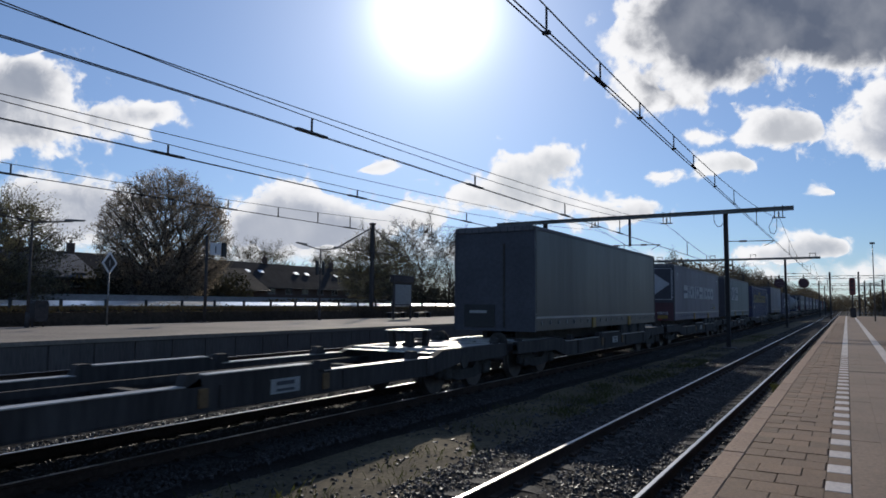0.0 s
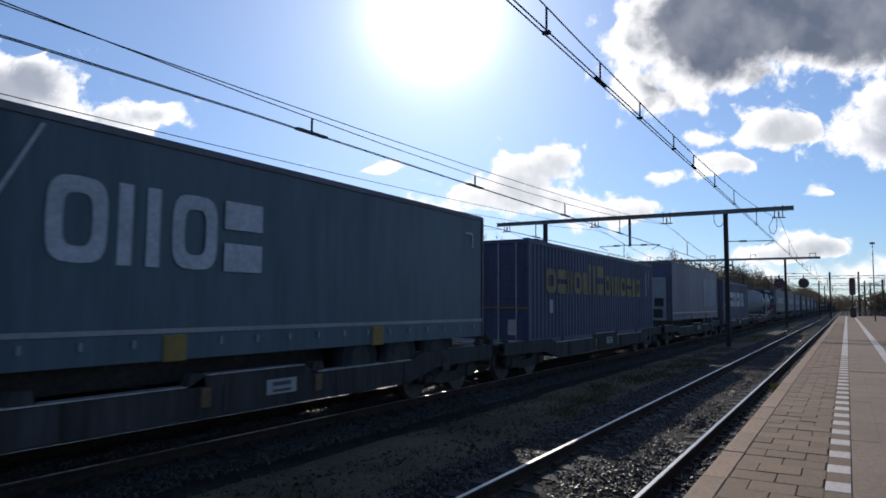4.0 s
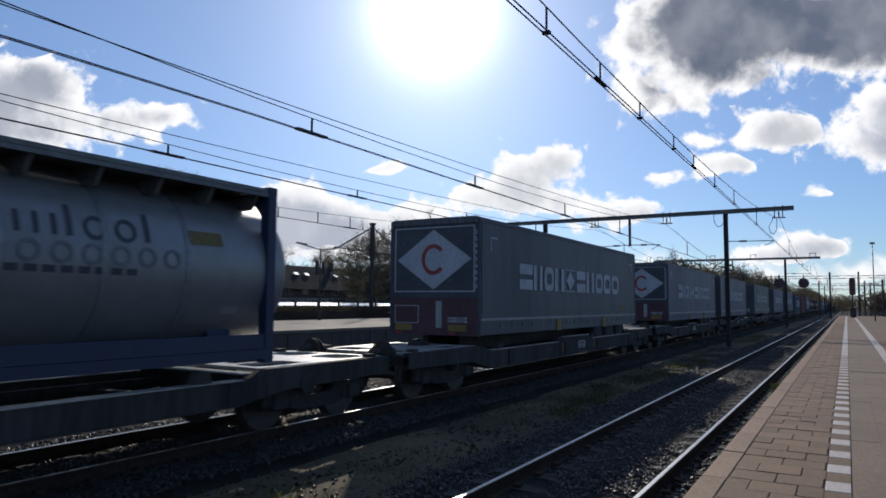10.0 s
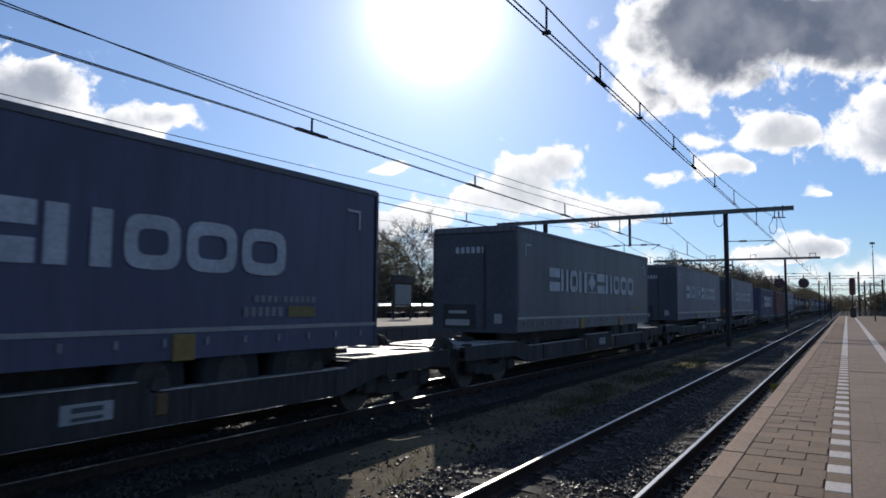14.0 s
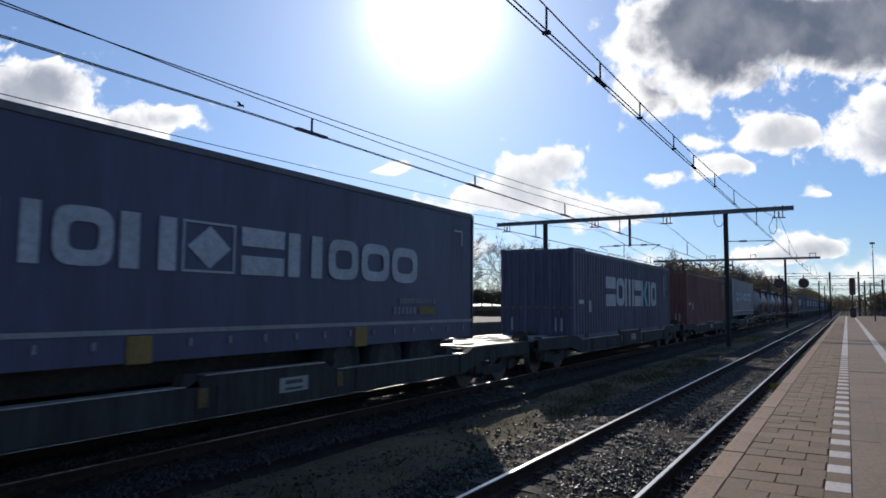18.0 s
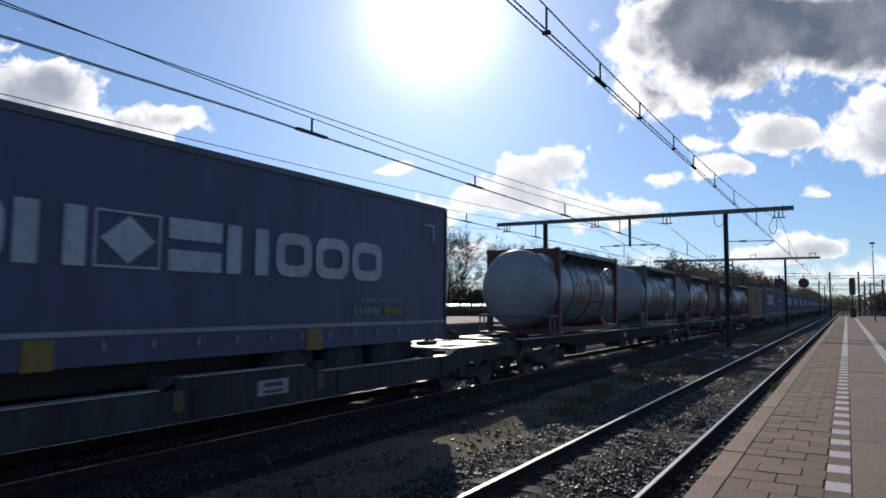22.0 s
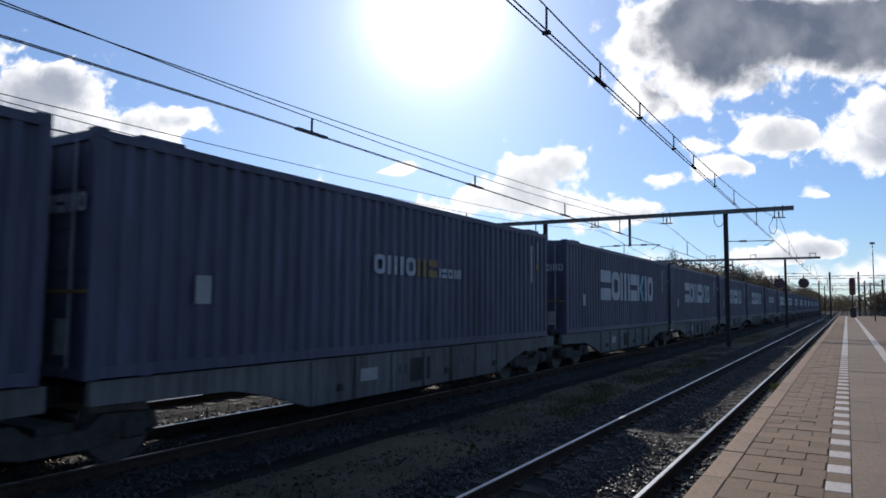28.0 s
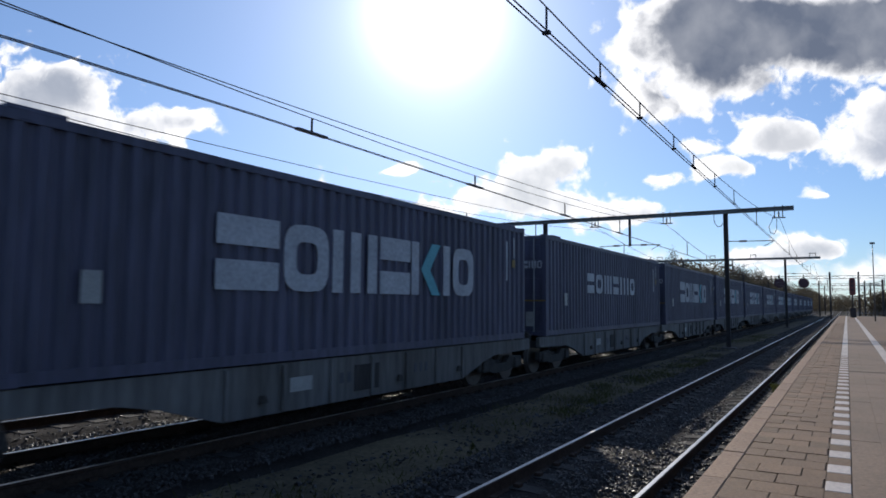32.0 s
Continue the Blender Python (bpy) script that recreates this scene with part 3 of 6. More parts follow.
def ring_quads(w, h, n=20, t=.26):
    """A rounded-box ring of w by h as short straight pieces."""
    def pt(i, k):
        a = 2 * math.pi * i / n
        c, s_ = math.cos(a), math.sin(a)
        return (w / 2 + (w / 2 - k) * math.copysign(abs(c) ** .55, c), h / 2 + (h / 2 - k) * math.copysign(abs(s_) ** .55, s_))
    th = t * min(w, h)
    return [(pt(i, th), pt(i, 0), pt(i + 1, 0), pt(i + 1, th)) for i in range(n)]


def bars(parent, name, side, y0, z0, h, widths, gap, material, x, depth=.006, code=""):
    """Marks and print as plain strokes and rings, on the near side (at x) or on the leading end (at y = x)."""
    u = y0
    for i, w in enumerate(widths):
        c = code[i] if i < len(code) else "i"
        bm = bmesh.new()
        axis, lo, hi = ("x", x, x + depth) if side == "side" else ("y", x - depth, x)
        if c == "o":
            for quad in ring_quads(w, h):
                prism([(u + p, z0 + q) for p, q in quad], axis, lo, hi, bm)
        else:
            for a, b, p, q in SHAPES[c]:
                if side == "side":
                    box(bm, x, x + depth, u + a * w, u + b * w, z0 + p * h, z0 + q * h)
                else:
                    box(bm, u + a * w, u + b * w, x - depth, x, z0 + p * h, z0 + q * h)
        part(name, bm, material, parent)
        u += w + gap


CW, CH = 2.52, 2.92


def corrugated(x, y0, y1, z0, z1, out, pitch=.278, deep=.05):
    """A wall of pressed ridges along y; out is the side that faces outwards."""
    n = max(2, int((y1 - y0) / pitch))
    p = (y1 - y0) / n
    verts, faces = [], []
    prof = []
    for i in range(n):
        a = y0 + i * p
        prof += [(a, 0), (a + p * .36, 0), (a + p * .5, deep), (a + p * .86, deep)]
    prof.append((y1, 0))
    for y, d in prof:
        for z in (z0, z1):
            verts.append((x - out * d, y, z))
    for i in range(len(prof) - 1):
        a = 2 * i
        faces.append((a, a + 2, a + 3, a + 1) if out > 0 else (a, a + 1, a + 3, a + 2))
    return verts, faces


def container(s, L, paint, label, style="logo", logo=M_WHITE, ends=True, hb=.86, H=CH):
    c = thing("shipping_container", label, "container", "containers on the train")
    w = CW / 2
    fr = bmesh.new()
    for x in (-w, w - .12):
        for y in (0, L - .12):
            box(fr, x, x + .12, y, y + .12, .12, H - .1)
        box(fr, x, x + .12, .12, L - .12, H - .13, H - .02)
        box(fr, x, x + .12, .12, L - .12, .02, .16)
    for y in (0, L - .12):
        box(fr, -w + .12, w - .12, y, y + .12, .02, .15)
        box(fr, -w + .12, w - .12, y, y + .12, H - .13, H - .02)
    part("corner_post_frame", fr, paint, c)
    for o in (-1, 1):
        v, f = corrugated(o * (w - .01), .12, L - .12, .16, H - .13, o)
        part("side_wall", raw("side_wall", v, f, paint), None, c)
    part("roof_sheet", boxm(-w + .1, w - .1, .1, L - .1, H - .045, H - .02), M_ROOF, c, "weathered roof sheet")
    part("floor", boxm(-w + .1, w - .1, .1, L - .1, .1, .16), M_BOGIE, c)
    for y in (0.0, L) if abs(L - 13.7) > 1 else (.0, L, .78, L - .78):
        for x in (-w, w - .17):
            ya = min(max(y - .09, -.005), L - .175)
            for za, zb in ((0, .125), (H - .12, H + .012)):
                part("corner_casting", boxm(x - .004, x + .174, ya, ya + .18, za, zb, .012), paint, c)
    if abs(L - 13.7) < 1:
        for y in (.8, L - 1.0):
            part("lifting_plate", boxm(w - .36, w - .02, y - .2, y + .45, H - .019, H + .04, .01), paint, c)
    if not ends:
        v = [(y, x, z) for x, y, z in corrugated(.03, -w + .12, w - .12, .15, H - .13, 1)[0]]
        f = corrugated(.03, -w + .12, w - .12, .15, H - .13, 1)[1]
        part("end_wall", raw("end_wall", [(a, .02 + (b - .03), z) for a, b, z in v], f, paint), None, c)
    else:
        for o in (-1, 1):
            x0, x1 = (-w + .13, -.005) if o < 0 else (.005, w - .13)
            db = bmesh.new()
            box(db, x0, x1, .035, .06, .16, H - .14)
            d = part("door", db, paint, c)
            for i in range(5):
                zz = .3 + i * (H - .5) / 5
                part("door_panel", boxm(x0 + .06, x1 - .06, .022, .035, zz, zz + (H - .5) / 5 - .09, .006), paint, d)
            for e in (.3, .78):
                xb = x0 + (x1 - x0) * e
                part("locking_bar", tubem((xb, .005, .12), (xb, .005, H - .1), .019, 6), M_ALU, d, "galvanised locking bar")
            for z in (.45, 1.2, 2.0, 2.6):
                xh = x0 if o < 0 else x1
                part("hinge", boxm(xh - .05, xh + .05, .0, .035, z, z + .12), paint, d)
    # plates and marks
    def plate(x, z, a, b, m, lab=""):
        part("label_plate", boxm(x, x + a, -.012, .001, z, z + b), m, c, lab)
    plate(-w + .25, .28, .2, .42, M_PLATE, "white label")
    plate(w - .62, .28, .26, .42, M_PLATE, "white label")
    if style != "plain":
        part("yellow_band", boxm(-w + .02, w - .02, -.016, -.002, 1.0, 1.04), M_YELLOW, c, "yellow stripe")
    xs = w + .001
    part("side_plate", boxm(xs, xs + .008, 1.47, 1.72, .88, 1.26), M_PLATE, c, "white data plate")
    if not ends:
        part("number_print", boxm(xs, xs + .006, .5, .95, 1.15, 1.28), M_WHITE, c)
    part("number_print", boxm(xs, xs + .006, L - 1.15, L - 1.08, 1.5, 2.5), M_WHITE, c)
    part("number_print", boxm(xs, xs + .006, L - .72, L - .66, 2.1, 2.62), M_WHITE, c)
    part("warning_mark", boxm(xs, xs + .006, L - .8, L - .62, 1.85, 2.05), M_YELLOW, c)
    if style == "logo":
        m0 = 3.35
        bars(c, "logo_bar", "side", m0, 1.08, 1.06, (1.2, 1.05, 1.25, 1.0), .10, logo, xs, code="bovb")
        bars(c, "logo_bar", "side", m0 + 4.85, 1.08, 1.06, (.27,), .11, logo, xs)
        part("logo_mark", prism([(m0 + 5.2, 1.6), (m0 + 5.62, 1.08), (m0 + 5.95, 1.08), (m0 + 5.55, 1.6), (m0 + 5.95, 2.14), (m0 + 5.62, 2.14)], "x", xs, xs + .006), M_TEAL, c, "teal chevron")
        bars(c, "logo_bar", "side", m0 + 6.08, 1.08, 1.06, (.27, .95), .14, logo, xs, code="io")
    elif style == "caps":
        bars(c, "logo_bar", "side", 3.6, 1.3, .66, (.7, .75, .85, .7, .75, .2, .68), .2, logo, xs, code="bovbnio")
    elif style == "yellow":
        bars(c, "logo_bar", "side", 1.2, 1.45, .72, (.8, .7, .45, .7, .45), .13, M_FADEYEL, xs, code="obnoi")
        bars(c, "logo_bar", "side", 4.95, 1.45, 1.0, (.75, .72), .13, M_FADEYEL, xs, code="nb")
        bars(c, "logo_bar", "side", 6.72, 1.45, .72, (.68, 1.0, .72, .68, .45, .62), .13, M_FADEYEL, xs, code="ovobio")
    elif style == "small":
        bars(c, "logo_bar", "side", 5.4, 1.45, .36, (.34, .34, .12, .34), .08, logo, xs, code="onio")
        bars(c, "logo_bar", "side", 6.85, 1.45, .36, (.34, .34), .08, M_YELLOW, xs, code="nb")
        bars(c, "logo_bar", "side", 7.7, 1.45, .2, (.06, .2, .2, .28), .06, logo, xs, code="ibov")
    if style in ("logo", "small", "caps") and ends:
        bars(c, "end_logo_bar", "end", -.1, 1.95, .22, (.17, .17, .2, .15, .15, .05, .14), .035, M_WHITE, -.012, code="bovbnio")
    return rolling(c, s - L / 2, hb)


def ribbed_box(s, L):
    c = container(s, L, M_CBEIGE, "beige ribbed bulk container with pale ribs", "plain", ends=False)
    w = CW / 2
    for i in range(13):
        y = .35 + i * (L - .8) / 12
        part("rib", boxm(w - .03, w + .035, y, y + .2, .2, CH - .14, .02), M_CBEIGE, c)
    bars(c, "logo_bar", "side", 2.4, 1.2, .7, (.4, .4, .4, .4, .4, .4), .35, M_DARKPRINT, w + .036, code="onvnbb")
    return c


def curtain(L, z0, z1, x, seed):
    """A tarpaulin side that billows a little between its poles."""
    nv, nu = 9, 54
    v, f = [], []
    for j in range(nv):
        for i in range(nu):
            y, z = .12 + (L - .24) * i / (nu - 1), z0 + (z1 - z0) * j / (nv - 1)
            e = math.sin(math.pi * j / (nv - 1)) * min(1, i / 2, (nu - 1 - i) / 2)
            d = .012 * e * (math.sin(y * 2 * math.pi / .68) * .5 + noise.noise((y * .6, z * .7, seed)) * 1.4)
            v.append((x + d, y, z))
    for j in range(nv - 1):
        for i in range(nu - 1):
            a = j * nu + i
            f.append((a, a + 1, a + nu + 1, a + nu))
    return raw("curtain", v, f, M_TBLUE, True)


def trailer(s, cloth, label, end="numbers", side="cargo", seed=1, L=13.6, zt=4.06):
    """A curtain-sided semi-trailer on its wagon; local z 0 is the rail top."""
    t = thing("semi_trailer", label, "trailer", "semi-trailers on the train")
    w, zb = 1.275, 1.22
    roof = prism([(-w, zt - .12), (-w + .03, zt - .02), (-w + .14, zt + .01), (w - .14, zt + .01), (w - .03, zt - .02), (w, zt - .12)], "y", 0.02, L - .02)
    part("roof", roof, M_TGREY, t, "dusty roof tarpaulin")
    part("roof_lip", boxm(-w + .04, w - .04, -.03, .018, zt - .16, zt - .005, .012), M_ROOFLIP, t, "pale folded roof edge")
    lip = bmesh.new()
    for i in range(11):
        xx = -w + .14 + i * (2 * w - .28) / 10
        box(lip, xx - .012, xx + .012, -.036, -.03, zt - .2, zt - .02)
    part("lip_lacing", lip, M_TEND, t, "dark lacing of the roof edge")["kind"] = "stuff"
    for o in (-1, 1):
        part("roof_hem", boxm(min(o * w, o * (w + .008)), max(o * w, o * (w + .008)), .02, L - .02, zt - .12, zt - .055), M_ROOFLIP, t, "pale roof hem")
    for o in (-1, 1):
        me = curtain(L, zb + .42, zt - .1, o * (w - .01), seed + o)
        me.materials[0] = cloth
        part("curtain", me, None, t)
        part("top_rail", boxm(min(o * w, o * (w - .05)), max(o * w, o * (w - .05)), .02, L - .02, zt - .13, zt - .07), M_TEND, t)
        part("side_rail", boxm(min(o * (w - .005), o * (w - .08)), max(o * (w - .005), o * (w - .08)), .02, L - .02, zb + .36, zb + .42), M_ALU, t, "pale side rail")
        part("skirt", boxm(min(o * (w - .02), o * (w - .05)), max(o * (w - .02), o * (w - .05)), .04, L - .04, zb + .02, zb + .36), cloth, t)
    for y in (0.0, L - .06):
        part("corner_frame", prism([(-w, zb), (-w, zt - .05), (-w + .09, zt - .02), (-w + .09, zb)], "y", y, y + .06), M_TEND, t)
        part("corner_frame", prism([(w - .07, zb), (w - .07, zt - .02), (w, zt - .05), (w, zb)], "y", y, y + .06), M_TEND, t)
    part("floor", boxm(-w + .05, w - .05, .05, L - .05, zb + .05, zb + .3), M_BOGIE, t)
    part("rear_wall", boxm(-w + .07, w - .07, L - .05, L - .02, zb, zt - .06), M_TEND, t)
    # buckles of the tensioning straps
    bk = mesh_of("strap_buckle", boxm(-.02, .008, -.02, .02, -.05, .05), M_ALU)
    for i in range(20):
        o = part("strap_buckle", bk, None, t)
        o.location = (w, .5 + i * (L - 1.0) / 19, zb + .24)
    # running gear in the pocket
    for y in (L - 4.6, L - 3.3, L - 2.0):
        for o in (-1, 1):
            wh = part("wheel", tubem((o * 1.2, y, .98), (o * .85, y, .98), .5, 20), M_RUBBER, t)
            part("rim", tubem((o * 1.21, y, .98), (o * 1.16, y, .98), .27, 14), M_BOGIE, wh)
    part("chassis_beam", boxm(-.6, -.45, .5, L - .3, zb - .35, zb + .05), M_BOGIE, t)
    part("chassis_beam", boxm(.45, .6, .5, L - .3, zb - .35, zb + .05), M_BOGIE, t)
    if end == "diamond":
        part("end_panel", boxm(-w + .07, w - .07, .01, .05, zb + .9, zt - .06), M_TEND, t)
        dm = part("diamond_sign", prism([(-1.05, 3.05), (0, 2.32), (1.05, 3.05), (0, 3.78)], "y", -.006, .01), M_WHITE, t, "white diamond emblem")
        ring = bmesh.new()
        for i in range(3, 28):
            a0, a1 = radians(i * 11.25 + 6), radians(i * 11.25 + 17.25)
            prism([(.24 * math.cos(a0), 3.05 + .28 * math.sin(a0)), (.34 * math.cos(a0), 3.05 + .38 * math.sin(a0)), (.34 * math.cos(a1), 3.05 + .38 * math.sin(a1)), (.24 * math.cos(a1), 3.05 + .28 * math.sin(a1))], "y", -.012, -.0065, ring)
        part("emblem_ring", ring, M_RED, dm, "dark red ring")
        part("frame_line", boxm(-1.14, 1.14, -.004, .008, 2.26, 2.29), M_WHITE, t)
        part("frame_line", boxm(-1.14, 1.14, -.004, .008, 3.82, 3.85), M_WHITE, t)
        part("frame_line", boxm(-1.14, -1.11, -.004, .008, 2.29, 3.82), M_WHITE, t)
        part("frame_line", boxm(1.11, 1.14, -.004, .008, 2.29, 3.82), M_WHITE, t)
        part("lower_panel", boxm(-w + .07, w - .07, .0, .05, zb, zb + .9), M_TRED, t, "dark red lower panel")
        for x in (-1.1, .42):
            part("rear_marker", boxm(x, x + .5, -.02, .0, zb + .1, zb + .26, .01), M_YELLOW, t, "yellow rear marker board")
            part("rear_light", boxm(x + .02, x + .2, -.03, .0, zb + .02, zb + .08, .008), M_RED, t, "dull red rear lamp")
        bars(t, "number_print", "end", .42, zb + .31, .13, (.07, .07, .04, .07, .07, .07), .025, M_WHITE, 0.0, code="obioob")
        part("number_print", boxm(.08, .24, -.006, 0, zb + .18, zb + .82), M_PLATE, t)
        fl = bmesh.new()
        for q in ((-1.12, -.42, zb + .70, zb + .715), (-1.12, -.42, zb + .28, zb + .295), (-1.12, -1.105, zb + .295, zb + .70), (-.435, -.42, zb + .295, zb + .70)):
            box(fl, q[0], q[1], -.006, 0, q[2], q[3])
        part("frame_line", fl, M_WHITE, t)
        col = bmesh.new()
        for i in range(9):
            box(col, 1.165, 1.195, -.004, .008, 2.35 + i * .16, 2.45 + i * .16)
        part("number_print", col, M_WHITE, t)
    elif end == "white":
        part("end_panel", boxm(-w + .09, w - .30, .01, .05, zb + .02, zt - .82), M_TENDW, t, "white front wall")
        part("end_valance", boxm(-w + .02, w - .02, -.01, .05, zt - .82, zt - .06), cloth, t)
        part("corner_pillar", boxm(w - .30, w - .06, .005, .05, zb + .02, zt - .82), M_TGREY, t, "grey corner pillar")
        for a, b, c, d in ((.42, .86, zb + .72, zb + 1.12), (.36, .82, zb + .16, zb + .58), (-.62, -.02, zb + .04, zb + .52), (-1.08, -.72, zb + .2, zb + 1.0), (-.66, -.04, zb + .62, zb + 1.0)):
            part("service_box", boxm(a, b, -.08, .01, c, d, .02), M_BLACK, t, "dark service box on the front wall")
    else:
        part("end_panel", boxm(-w + .07, w - .07, .01, .05, zb, zt - .06), M_TEND, t)
        if end == "numbers":
            bars(t, "number_print", "end", -.55, 3.35, .17, (.1, .1, .1, .1, .1, .1), .06, M_WHITE, .009)
            part("label_plate", boxm(.62, .84, .0, .012, zb + .25, zb + .5), M_ORANGE if "orange" in label else M_PLATE, t)
            part("coupling_plate", boxm(-.85, -.1, -.03, -.018, zb + .18, zb + .34), M_PLATE, t, "pale coupling plate")
        part("service_panel", boxm(-.95, .05, -.02, .012, zb + .1, zb + .75, .01), M_BLACK, t)
        part("coupling_plate", boxm(-.75, -.2, -.03, -.018, zb + .5, zb + .58), M_PLATE, t)
        part("end_post", boxm(.3, .36, -.01, .012, zb + .1, zt - .5), M_BOGIE, t)
    xs = w + .004
    if side in ("cargo", "cross"):
        for y0, d in ((.55, 1), (L - .55, -1)):
            mk = bmesh.new()
            box(mk, xs, xs + .005, min(y0, y0 + d * .36), max(y0, y0 + d * .36), zt - .50, zt - .46)
            box(mk, xs, xs + .005, min(y0, y0 + d * .04), max(y0, y0 + d * .04), zt - .80, zt - .50)
            part("corner_mark", mk, M_WHITE, t, "white corner mark")
    if side == "cargo":
        bars(t, "logo_bar", "side", 2.25, 2.37, .68, (.85, .68, .72, .85), .08, M_WHITE, xs, code="bnon")
        fr_ = bmesh.new()
        for q in ((5.62, 6.5, 2.37, 2.40), (5.62, 6.5, 3.02, 3.05), (5.62, 5.65, 2.4, 3.02), (6.47, 6.5, 2.4, 3.02)):
            box(fr_, xs, xs + .006, *q)
        part("logo_frame", fr_, M_WHITE, t)
        part("logo_diamond", prism([(5.7, 2.71), (6.06, 2.42), (6.42, 2.71), (6.06, 3.0)], "x", xs, xs + .006), M_WHITE, t)
        bars(t, "logo_bar", "side", 6.62, 2.37, .68, (.85, .85, .8, .85, .88), .09, M_WHITE, xs, code="bnooo")
        bars(t, "number_print", "side", L - 3.0, 1.98, .10, (.09, .09, .09, .09, .05, .09, .09, .09, .09, .09, .09), .035, M_PALEPRINT, xs)
        bars(t, "number_print", "side", L - 3.2, 1.77, .14, (.1, .1, .1, .1, .1, .1), .035, M_PALEPRINT, xs)
        bars(t, "number_print", "side", L - 2.3, 1.76, .16, (.6,), .1, M_FADEYEL, xs)
    elif side == "cross":
        m0, mz = 1.95, 3.0
        for dy, dz in ((1, 0), (0, 1), (-1, 0), (0, -1)):
            if dy:
                pts = [(m0, mz), (m0 + dy * .52, mz - .32), (m0 + dy * .52, mz + .32)]
            else:
                pts = [(m0, mz), (m0 - .32, mz + dz * .52), (m0 + .32, mz + dz * .52)]
            part("cross_arm", prism(pts, "x", xs, xs + .006), M_WHITE, t, "white cross emblem")
        bars(t, "logo_bar", "side", 3.35, 2.4, .98, (.72, .62, .72, .7), .13, M_WHITE, xs, code="onob")
        for a0 in (.35, 2.15):
            part("slant_line", prism([(a0, 1.75), (a0 + .04, 1.75), (a0 + 1.15, 3.88), (a0 + 1.11, 3.88)], "x", xs, xs + .006), M_WHITE, t)
    elif side == "patch":
        part("pale_patch", boxm(xs, xs + .005, L * .62, L * .93, 1.95, 3.6), M_TPATCH, t, "paler replacement panel")
    for y in (L * .36, L * .68):
        part("grab_block", boxm(w - .03, w + .015, y, y + .34, zb + .0, zb + .34, .01), M_YELLOW, t, "yellow lifting block")
    return rolling(t, s - L / 2, 0.0)


